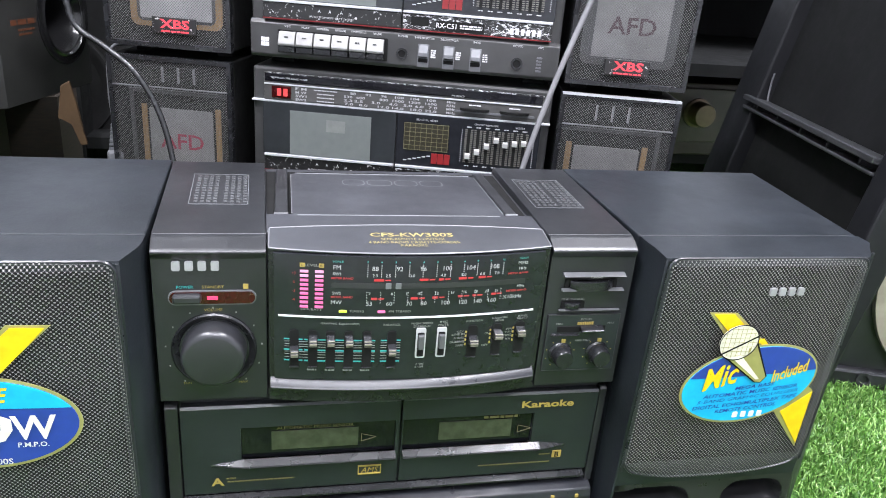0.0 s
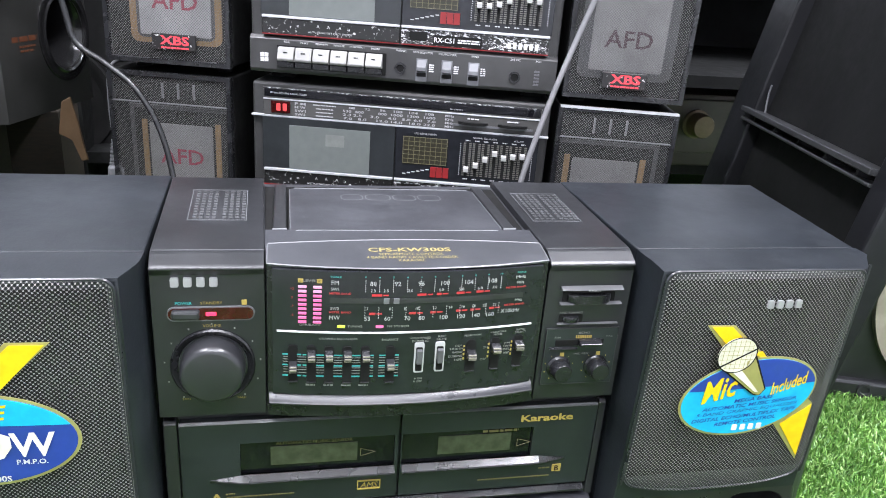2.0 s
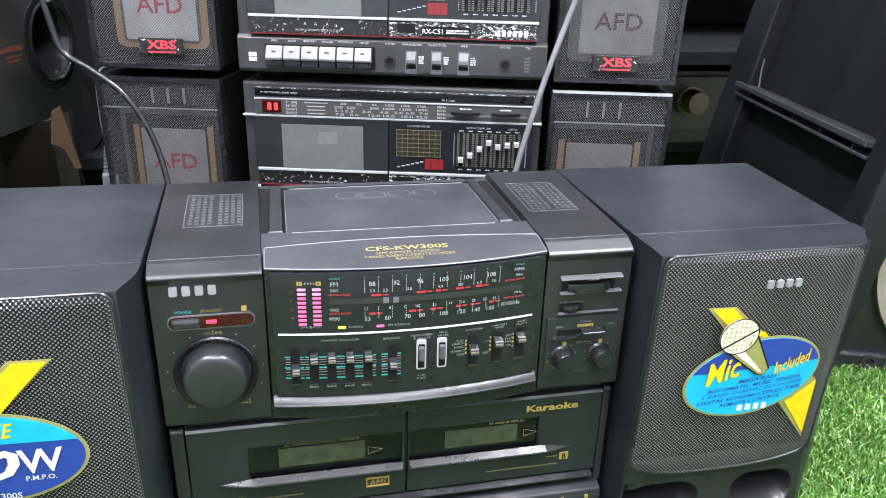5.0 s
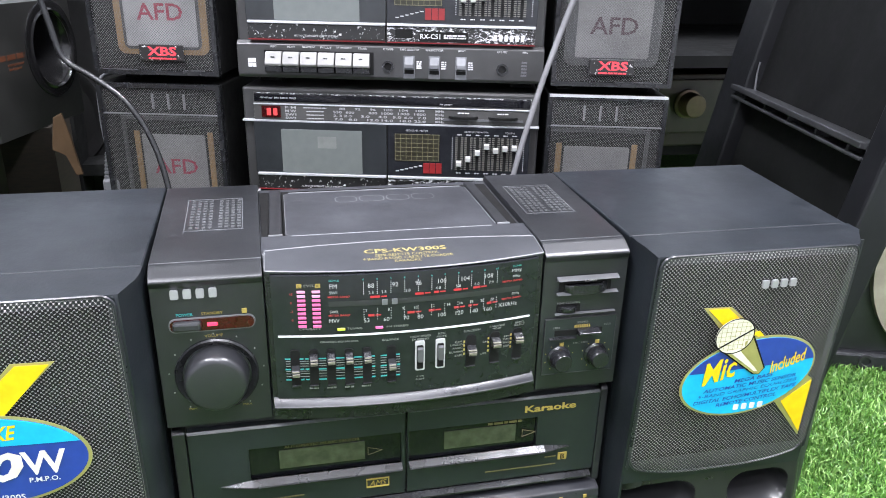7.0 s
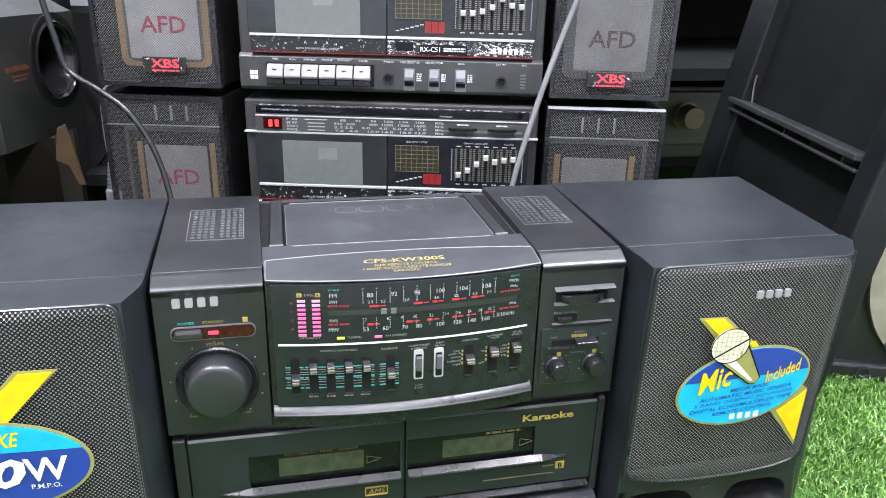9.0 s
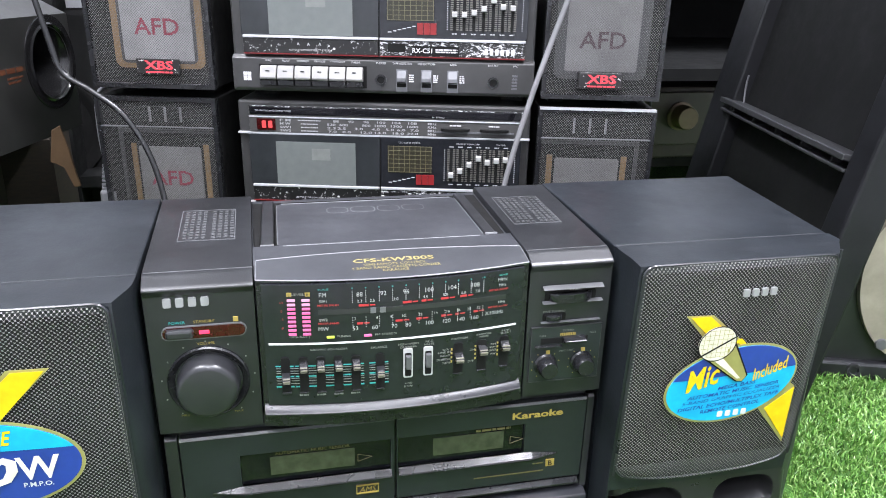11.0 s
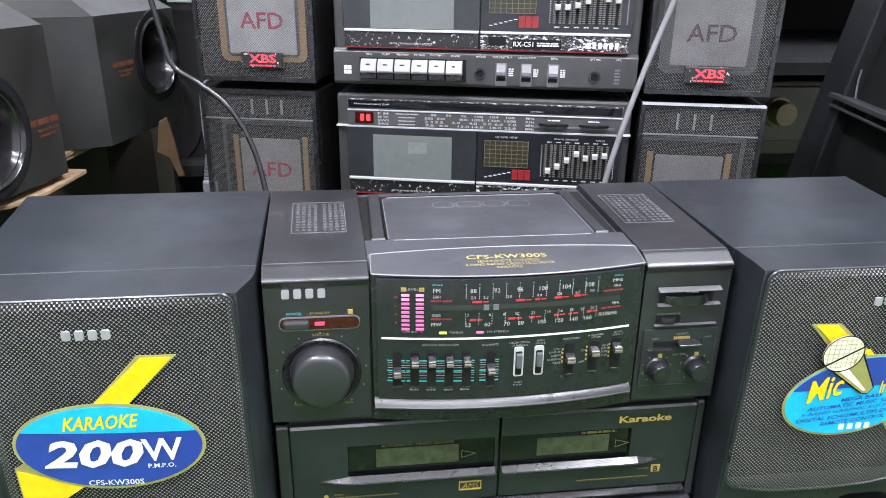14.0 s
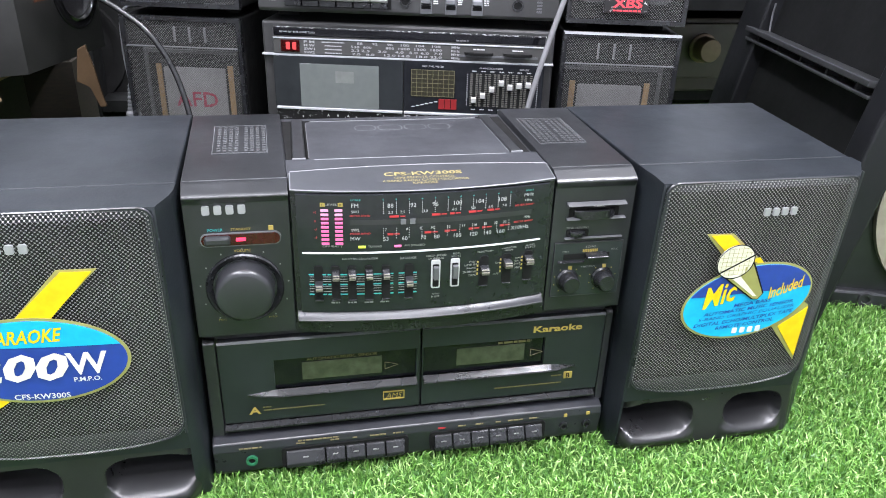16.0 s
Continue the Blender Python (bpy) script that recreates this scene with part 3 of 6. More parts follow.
    labels(disp, PALE, (("GRAPHIC EQUALIZER", -0.0405, 0.1797, 0.0245, 0.0015), ("BALANCE", -0.008, 0.1793, 0.0105, 0.0015), ("HIGH SPEED", 0.0112, 0.1798, 0.0135, 0.0014), ("DUBBING", 0.0112, 0.1777, 0.0105, 0.0014), ("REC", 0.025, 0.1803, 0.005, 0.0014), ("MUTE", 0.025, 0.1782, 0.0065, 0.0014), ("FUNCTION", 0.0452, 0.1797, 0.011, 0.0014), ("KARAOKE", 0.0622, 0.1805, 0.0105, 0.0013), ("MODE", 0.0622, 0.1787, 0.006, 0.0013), ("BAND", 0.0778, 0.1806, 0.006, 0.0013), ("SELECT", 0.0778, 0.1788, 0.0078, 0.0013), ("TUNING", -0.0305, 0.1885, 0.0092, 0.0015), ("FM STEREO", -0.0035, 0.1884, 0.0138, 0.0014), ("OPR/BATT", -0.0588, 0.189, 0.0135, 0.0014), ("LEVEL", -0.0588, 0.2180, 0.0085, 0.0016), ("CD/", 0.0362, 0.1727, 0.0045, 0.0014), ("LINE IN", 0.0352, 0.1707, 0.0085, 0.0014), ("RADIO", 0.0358, 0.1682, 0.0066, 0.0014), ("DUBBING", 0.0347, 0.1657, 0.0092, 0.0014), ("TAPE", 0.0364, 0.1632, 0.0055, 0.0014), ("ON", 0.0543, 0.17, 0.0032, 0.0014), ("OFF", 0.0535, 0.1622, 0.0042, 0.0014), ("FM", 0.0692, 0.1717, 0.0036, 0.0014), ("SW1", 0.0689, 0.1695, 0.0046, 0.0014), ("SW2", 0.0689, 0.1673, 0.0046, 0.0014), ("MW", 0.0692, 0.1648, 0.0036, 0.0014), ("A ON", 0.0112, 0.1527, 0.005, 0.0012), ("B OFF", 0.0112, 0.1508, 0.0056, 0.0012)), post=lambda b: bend(b, -0.0021))
    for x in (-0.058, -0.0465, -0.035, -0.024):
        bars(w, x, 0.1496, 0.006, 0.0009, seed=int(x * -1e4))
    part("small_print", bend(w, -0.0021), PALE, disp, "fine grey lettering")
    w = bm_new()
    for x in (-0.04, 0.071):
        write(w, "METER BAND", x, 0.2102 if x < 0 else 0.2112, 0.0135, 0.0013, bold=0.012)
        write(w, "METER BAND", x, 0.1978 if x < 0 else 0.1992, 0.0135, 0.0013, bold=0.012)
    for x, z, wd in ((-0.0175, 0.2093, 0.0062), (0.0102, 0.2095, 0.0055), (0.021, 0.2096, 0.003), (0.0345, 0.2098, 0.005), (0.047, 0.21, 0.0045), (-0.02, 0.197, 0.0038), (0.005, 0.1972, 0.0045), (0.018, 0.1974, 0.0035), (0.034, 0.1977, 0.003), (0.043, 0.1978, 0.0022), (0.0557, 0.198, 0.003)):
        add_box(w, x - wd / 2, x + wd / 2, -0.0003, 0, z - 0.0007, z + 0.0007)
        add_box(w, x + wd / 2 + 0.0008, x + wd / 2 + 0.0042, -0.0002, 0, z - 0.0004, z + 0.0004)
    part("red_print", bend(w, -0.0021), REDP, disp, "red band marks")
    part("dial_window", curved(-0.048, 0.074, [(-0.0018, 0.2068), (-0.0021, 0.2068), (-0.0021, 0.2104), (-0.0018, 0.2104)]), plastic("smoke_strip", (0.028, 0.028, 0.03), 0.15, relief=0), disp, "smoky pointer strip")
    for x in (-0.0115, -0.0053):
        part("pointer", bend(box(x - 0.0017, x + 0.0017, -0.0006, 0, 0.2038, 0.2074), -0.0022), GREYP, disp, "pale dial pointer")
    for cx in (-0.0634, -0.0541):
        for i in range(9):
            z = 0.2140 - i * 0.00288
            part("meter_led", bend(box(cx - 0.0026, cx + 0.0026, -0.0008, 0, z - 0.0008, z + 0.0008, 0.0002, 1), -0.0019), LEDW if i < 2 else LEDP, disp, "pale pink lit level segment" if i < 2 else "pink lit level segment")
    for cx, s in ((-0.0645, "L"), (-0.0528, "R")):
        lab = part("channel_mark", bend(box(cx - 0.0016, cx + 0.0016, -0.0004, 0, 0.2166, 0.2194), -0.0019), GOLD, disp)
        part("letter", bend(write(bm_new(), s, cx, 0.2180, h=0.0018), -0.0026), DARK, lab)
    w = bm_new()
    for s, z in (("+3", 0.2125), ("0", 0.2067), ("-3", 0.2010), ("-8", 0.1952)):
        write(w, s, -0.0698, z, h=0.0016)
    part("level_scale", bend(w, -0.0021), REDP, disp)
    part("tuning_led", bend(box(-0.0416, -0.0366, -0.001, 0, 0.1876, 0.1893, 0.0003, 1), -0.0019), LEDY, disp, "yellow-green lit tuning lamp")
    part("stereo_led", bend(box(-0.0175, -0.0127, -0.001, 0, 0.1876, 0.1892, 0.0003, 1), -0.0019), LEDP, disp, "pink lit stereo lamp")
    for x, zth in ((-0.0693, 0.1612), (-0.0575, 0.1683), (-0.0463, 0.1688), (-0.0347, 0.1688), (-0.0232, 0.1688)):
        slot_slider(disp, x, 0.1747, 0.1505, zth)
    slot_slider(disp, -0.0075, 0.1747, 0.1505, 0.1630)
    for x in (0.0080, 0.0213):
        y = panel_y(x)
        s = part("push_switch", plate(rrect(x - 0.0031, x + 0.0031, 0.1587, 0.1797, 0.0012, 3), y - 0.0028, y), LIGHTGREY, disp, "grey framed slide switch")
        part("slot", plate(rrect(x - 0.0021, x + 0.0021, 0.1599, 0.1768, 0.0008, 3), y - 0.0031, y), DARK, s)
        part("thumb", box(x - 0.0018, x + 0.0018, y - 0.006, y - 0.002, 0.1660, 0.1755, 0.0005), VENTGREY, s)
    for x, zt in ((0.0447, 0.1665), (0.0611, 0.1695), (0.0768, 0.1700)):
        slot_slider(disp, x, 0.1765, 0.1545, zt, 0.0062, 0.0060, SATIN, "selector", 0.0068)
        bm = bm_new()
        for k in range(4):
            z = 0.1722 - k * 0.0028
            add_box(bm, x - 0.0051, x - 0.0041, -0.0003, 0, z - 0.0007, z + 0.0007)
        part("selector_ticks", bend(bm, -0.0019), GOLD, disp)
    # model name on the sloped lip of the housing
    bm = bm_new()
    write(bm, "CFS-KW300S", 0.0025, 0.0120, 0.0525, 0.0052, bold=0.02)
    write(bm, "SEMI-REMOTE CONTROL", 0.0028, 0.0062, 0.0405, 0.0030)
    write(bm, "4 BAND RADIO CASSETTE-CORDER", 0.0030, 0.0021, 0.0570, 0.0030)
    write(bm, "KARAOKE", 0.0020, -0.0018, 0.0165, 0.0030)
    for v in bm.verts:
        v.co = Vector((v.co.x, v.co.z, lip_z(v.co.z) + 0.0006))
    part("model_print", bm, PALEGOLD, u, "pale gold model lettering")

    # left block: mark, power, volume
    part("mark", blocks(bm_new(), -0.1402, -0.1112, 0.2150, 0.2208, -0.0016, 0.001), MARKGREY, u, "silver maker's mark as plain blocks")
    win = part("standby_window", plate(rrect(-0.1418, -0.0918, 0.1928, 0.2020, 0.0042, 6), -0.0012, 0.001), GREYP, u, "rounded window with red standby lamp")
    part("window_glass", plate(rrect(-0.1411, -0.0925, 0.1937, 0.2013, 0.0037, 6), -0.0016, 0.0), REDDARK, win, "dark red window")
    part("power_button", box(-0.1392, -0.1230, -0.0055, 0.0, 0.1950, 0.2008, 0.0016), BLACK, u, "wide black power button")
    part("standby_led", box(-0.1198, -0.1138, -0.0022, 0.0, 0.1964, 0.1988, 0.0004), LEDR, win, "glowing red standby lamp")
    bm = write(bm_new(), "POWER", -0.1322, 0.2043, 0.0095, 0.0019, y=-0.0006, bold=0.012)
    part("power_label", bm, TEAL, u)
    labels(u, GOLD, (("STANDBY", -0.1165, 0.2043, 0.0125, 0.0018), ("VOLUME", -0.1168, 0.1893, 0.0105, 0.0018), ("MIN", -0.1335, 0.1392, 0.0045, 0.0014), ("MAX", -0.1005, 0.1388, 0.0055, 0.0014)), y=-0.0006)
    part("lamp_mark", box(-0.0993, -0.0963, -0.0008, 0, 0.2028, 0.2058), GOLD, u)
    c = (-0.1170, 0.1622)
    ring = lathe([(0.0250, -0.001), (0.0250, 0.0014), (0.0240, 0.0024), (0.0216, 0.0012), (0.0198, -0.0006)], 56, m=Matrix.Translation((c[0], 0, c[1])))
    k = part("volume_knob", ring, SATIN, u, "large round black volume knob", True)
    prof = [(0.0194, -0.001), (0.0192, 0.005), (0.0187, 0.0108), (0.0181, 0.0128), (0.0168, 0.0141), (0.0150, 0.0145), (0.0, 0.0148)]
    part("knob_cap", lathe(prof, 56, m=Matrix.Translation((c[0], 0, c[1]))), BLACK, k, smooth=True)
    bm = bm_new()
    for i in range(11):
        a = radians(-50 + i * 28)
        x, z = c[0] + 0.0282 * math.cos(a), c[1] + 0.0282 * math.sin(a)
        add_box(bm, x - 0.0004, x + 0.0004, -0.0005, 0, z - 0.0004, z + 0.0004)
    part("volume_dots", bm, PALE, k)

    # right block: tuning wheel, fine tuning, echo panel
    t = part("tuning_slot", plate(rrect(0.1035, 0.1400, 0.1988, 0.2075, 0.0015, 3), -0.0008, 0.001), DARK, u, "dark slot with tuning wheel")
    part("tuning_wheel", prism(oval(0.1218, -0.0, 0.0155, 0.0062, seg=28), 2, 0.2002, 0.2062, 0.0008), SATIN, t, "black ribbed tuning wheel", True)
    bm = prism([(-0.0008, 0.2082), (-0.005, 0.2100), (-0.0008, 0.2118)], 0, 0.1012, 0.1440)
    prism([(-0.0008, 0.1982), (-0.0045, 0.1995), (-0.0008, 0.2004)], 0, 0.1015, 0.1110, bm=bm)
    prism([(-0.0008, 0.1982), (-0.0045, 0.1995), (-0.0008, 0.2004)], 0, 0.1330, 0.1445, bm=bm)
    prism([(-0.0008, 0.1838), (-0.003, 0.1845), (-0.0008, 0.1852)], 0, 0.1015, 0.1445, bm=bm)
    # grey colour stands in for the highlights along the brow
    part("tuning_brow", bm, VENTGREY, u, "moulded brow over the wheel, highlights painted in grey")
    f = part("fine_tuning_slot", plate(rrect(0.1030, 0.1195, 0.1852, 0.1908, 0.0012, 3), -0.0007, 0.001), DARK, u)
    part("fine_wheel", prism(oval(0.111, 0.0, 0.0062, 0.0042, seg=20), 2, 0.1862, 0.1900, 0.0005), SATIN, f, smooth=True)
    labels(u, PALE, (("TUNING", 0.1228, 0.2098, 0.0085, 0.0013),), y=-0.0054)
    labels(u, PALE, (("FINE TUNING", 0.1110, 0.1922, 0.016, 0.0015),), y=-0.0006)
    labels(u, PALE, (("MIN", 0.1035, 0.1745, 0.0042, 0.0014), ("MAX", 0.1405, 0.1745, 0.0048, 0.0014), ("ECHO", 0.1222, 0.1776, 0.0075, 0.0014), ("MIC MIX", 0.1220, 0.1618, 0.0105, 0.0013)), y=-0.0018)
    e = part("echo_panel", box(0.0955, 0.1468, -0.0014, 0.001, 0.1385, 0.1808, 0.0004), DOORBLACK, u, "square karaoke echo panel")
    part("panel_frame", frame_strip(0.0953, 0.1470, 0.1383, 0.1810, 0.0005, -0.0018, 0.0), MIDGREY, e)
    s = part("echo_slot", box(0.1025, 0.1370, -0.0018, 0.0, 0.1680, 0.1725, 0.0003), DARK, e)
    part("echo_thumb", prism([(-0.0015, 0.1680), (-0.008, 0.1702), (-0.008, 0.1718), (-0.0015, 0.1732)], 0, 0.1182, 0.1340, 0.0005), SATIN, s, "wide slider thumb")
    part("echo_lip", prism([(-0.0014, 0.1655), (-0.0040, 0.1664), (-0.0014, 0.1672)], 0, 0.0985, 0.1180), SATIN, e)
    bm = bm_new()
    for i in range(9):
        add_box(bm, 0.1165 + i * 0.0013, 0.1172 + i * 0.0013, -0.0019, -0.0013, 0.1735, 0.1755)
    for x in (0.1083, 0.1343):
        add_box(bm, x - 0.0014, x + 0.0014, -0.0019, -0.0013, 0.1600, 0.1628)
    part("gold_marks", bm, GOLD, e)
    for x in (0.1070, 0.1338):
        m = Matrix.Translation((x, -0.001, 0.1518))
        kk = part("mic_knob", lathe([(0.0085, -0.001), (0.0085, 0.001), (0.0072, 0.0022), (0.0066, 0.0090), (0.0058, 0.0105), (0.0, 0.0107)], 32, m=m), SATIN, e, "small round mic level knob", True)
        bm = bm_new()
        for i in range(9):
            a = radians(-60 + i * 37)
            add_box(bm, x + 0.0102 * math.cos(a) - 0.0003, x + 0.0102 * math.cos(a) + 0.0003, -0.0018, -0.001, 0.1518 + 0.0102 * math.sin(a) - 0.0003, 0.1518 + 0.0102 * math.sin(a) + 0.0003)
        part("knob_dots", bm, GOLD, kk)

    # lower case with two cassette doors
    part("lower_case", prism([(0.012, 0.002), (0.012, 0.1258), (0.168, 0.1258), (0.168, 0.002)], 0, -0.1500, 0.1500, 0.002), BLACK, u)
    for x0, x1 in ((-0.1502, -0.1418), (0.1458, 0.1512)):
        part("door_post", prism([(0.006, 0.1165), (0.0085, 0.1185), (0.013, 0.1185), (0.013, 0.0350), (0.0085, 0.0350), (0.006, 0.0365)], 0, x0, x1, 0.0008), BLACK, u)
    doors = ((-0.1405, 0.0014, -0.1035, -0.0008, -0.084, -0.0262, -0.123, -0.0005), (0.0034, 0.1448, 0.0042, 0.0985, 0.030, 0.083, 0.0045, 0.125))
    for k, (x0, x1, wx0, wx1, sx0, sx1, hx0, hx1) in enumerate(doors):
        zt, zb, wt, wb = 0.1166, 0.0465, 0.0995, 0.0770
        bm = bm_new()
        # door plate left open where the window is
        prism([(0.0055, zt - 0.0014), (0.0068, zt), (0.0125, zt), (0.0125, wt), (0.0056, wt)], 0, x0, x1, bm=bm)
        prism([(0.0060, wb - 0.006), (0.0125, wb - 0.006), (0.0125, zb), (0.0075, zb), (0.0065, zb + 0.0015)], 0, x0, x1, bm=bm)
        add_box(bm, x0, wx0, 0.0058, 0.0125, wb - 0.006, wt)
        add_box(bm, wx1, x1, 0.0058, 0.0125, wb - 0.006, wt)
        d = part("cassette_door", bm, DOORBLACK, u, "dark tinted cassette door")
        # grey strip paints the highlight along the door's top
        part("top_edge", prism([(0.0054, zt - 0.0016), (0.0050, zt - 0.0012), (0.0065, zt + 0.0003), (0.0070, zt)], 0, x0, x1), VENTGREY, d)
        g = part("door_window", box(wx0, wx1, 0.0085, 0.0122, wb - 0.003, wt), GLOSS, d, "glossy smoked window")
        part("tape_view", box(sx0, sx1, 0.0078, 0.0088, wb + 0.0025, wt - 0.0055), SCREEN, g, "green-grey tape view")
        led = prism([(0.0058, wb - 0.0026), (0.0014, wb - 0.0054), (0.0010, wb - 0.0064), (0.0062, wb - 0.0086)], 0, hx0, hx1)
        cut = hx0 + (hx1 - hx0) * (0.17 if k == 0 else 0.83)
        bmesh.ops.bisect_plane(led, geom=led.faces[:] + led.edges[:] + led.verts[:], plane_co=(cut, 0, 0), plane_no=(1, 0, 0))
        for v in led.verts:
            f = (v.co.x - hx0) / (hx1 - hx0)
            far = f if k == 0 else 1 - f
            if far < 0.05:
                v.co.y, v.co.z = 0.0056, wb - 0.0060 + (v.co.z - wb + 0.0060) * 0.25
        part("finger_ledge", led, SATIN, d, "sloping finger ledge")
        bm = bm_new()
        if k == 0:
            write(bm, "AUTOMATIC MUSIC SENSOR", -0.055, 0.0963, 0.051, 0.0024, y=0.0082)
        else:
            bars(bm, 0.075, 0.0963, 0.026, 0.0018, y=0.0082, seed=8)
        ax = -0.019 if k == 0 else 0.093
        for p, q in (((ax - 0.005, 0.0825), (ax - 0.005, 0.0885)), ((ax - 0.005, 0.0885), (ax + 0.005, 0.0855)), ((ax + 0.005, 0.0855), (ax - 0.005, 0.0825))):
            tube([(p[0], 0.0078, p[1]), (q[0], 0.0078, q[1])], 0.0002, bm, 4)
        part("window_print", bm, DIMGOLD, g)
        if k == 0:
            part("door_letter", write(bm_new(), "A", -0.1192, 0.0578, 0.0085, 0.0062, y=0.0052, bold=0.03), GOLD, d, "gold letter on the door")
            fine = bars(bars(bm_new(), -0.1105, 0.0600, 0.006, 0.0009, y=0.0056, seed=3), -0.091, 0.0568, 0.044, 0.0008, y=0.0062, seed=9)
            fr = part("badge_frame", frame_strip(-0.0258, -0.0097, 0.0562, 0.0634, 0.0006, 0.0050, 0.0062), GOLD, d, "gold framed badge")
            part("badge_print", write(bm_new(), "AMS", -0.0177, 0.0598, 0.0122, 0.0046, y=0.0052, shear=0.25), GOLD, fr)
        else:
            part("door_word", write(bm_new(), "Karaoke", 0.1071, 0.1077, 0.0388, 0.0056, y=0.0044, bold=0.03), GOLD, d, "gold karaoke lettering on the door")
            pr = part("door_badge", box(0.1165, 0.1232, 0.0052, 0.0062, 0.0600, 0.0658), GOLD, d, "small square gold badge")
            part("letter", write(bm_new(), "B", 0.1198, 0.0629, h=0.0045, y=0.0050, bold=0.02), DARK, pr)
            fine = bars(bars(bm_new(), 0.1105, 0.0632, 0.0085, 0.0009, y=0.0060, seed=11), 0.088, 0.0562, 0.054, 0.0008, y=0.0062, seed=12)
        part("fine_print", fine, DIMGOLD, d)
    part("sill", prism([(0.0072, 0.0458), (0.003, 0.0438), (0.003, 0.0425), (0.012, 0.0400), (0.012, 0.0458)], 0, -0.1412, 0.1432), SATIN, u, "narrow ledge under the doors")

    # key strip
    part("key_strip", prism([(0.012, 0.0378), (0.004, 0.0374), (-0.0015, 0.0350), (-0.0030, 0.0290), (0.000, 0.0085), (0.004, 0.0035), (0.012, 0.0035)], 0, -0.1510, 0.1490, 0.001), STRIPMAT, u, "grey-black strip of tape keys")
    for x0, n, w0, wn in ((-0.0995, 5, 0.0290, 0.0150), (0.0120, 6, 0.0145, 0.0145)):
        bay = part("key_bay", prism(rrect(x0 - 0.003, x0 + (w0 + (n - 1) * wn) + 0.003, 0.0105, 0.0275, 0.003, 3), 1, -0.0038, 0.003), DARK, u)
        x = x0
        for i in range(n):
            wd = w0 if i == 0 else wn
            part("tape_key", prism([(0.0, 0.0262), (-0.0050, 0.0252), (-0.0092, 0.0168), (-0.0092, 0.0135), (0.0, 0.0125)], 0, x + 0.0004, x + wd - 0.0004, 0.0007), SATIN, bay, "sloped grey-black tape key")
            bm = bars(bm_new(), x + wd / 2, 0.0212, 0.004, 0.0009, y=-0.0073, seed=i + 3)
            part("key_symbol", bm, PALE, bay)
            x += wd
    for x, wd in ((-0.088, 0.007), (-0.063, 0.007), (-0.048, 0.004), (-0.031, 0.012), (-0.0155, 0.008), (0.034, 0.006), (0.048, 0.006), (0.063, 0.004), (0.077, 0.012), (0.092, 0.007), (-0.1245, 0.016), (-0.075, 0.03)):
        part("strip_label", bars(bm_new(), x, 0.0308 if wd != 0.03 else 0.0330, wd, 0.0011, y=-0.0028, seed=int(1000 + x * 900)), STRIPGOLD, u)
    for x in (0.1185, 0.1375):
        part("jack_mark", box(x - 0.0013, x + 0.0013, -0.0034, 0.0, 0.0288, 0.0314), GOLD, u)
    part("rec_print", bars(bm_new(), 0.0185, 0.0308, 0.006, 0.0013, y=-0.0030, seed=2), REDP, u)
    for x, mat, r in ((-0.1240, paint("green_ring", (0.02, 0.13, 0.06), 0.4), 0.0042), (0.1180, SATIN, 0.0036), (0.1372, SATIN, 0.0036)):
        m = Matrix.Translation((x, -0.0025, 0.0195))
        j = part("jack_socket", lathe([(r, -0.002), (r, 0.0018), (r * 0.6, 0.0018), (r * 0.5, -0.001)], 24, m=m), mat, u, "round jack socket", True)
        part("jack_hole", lathe([(r * 0.58, -0.002), (r * 0.58, 0.0005), (0, 0.0005)], 20, m=m), DARK, j)
    for x in (-0.12, 0.12):
        for y in (0.03, 0.15):
            part("foot", box(x - 0.012, x + 0.012, y - 0.01, y + 0.01, 0.0, 0.0035, 0.001), RUBBER, u)
    return u


middle_unit()


# ---- its two detachable loudspeakers ----
def front_y(z):
    return -0.029 + (0.225 - z) * 0.05


def rect_loop(x0, x1, z0, z1, n=8):
    pts = []
    for a, b in (((x0, z0), (x1, z0)), ((x1, z0), (x1, z1)), ((x1, z1), (x0, z1)), ((x0, z1), (x0, z0))):
        for i in range(n):
            pts.append((a[0] + (b[0] - a[0]) * i / n, a[1] + (b[1] - a[1]) * i / n))
    return pts


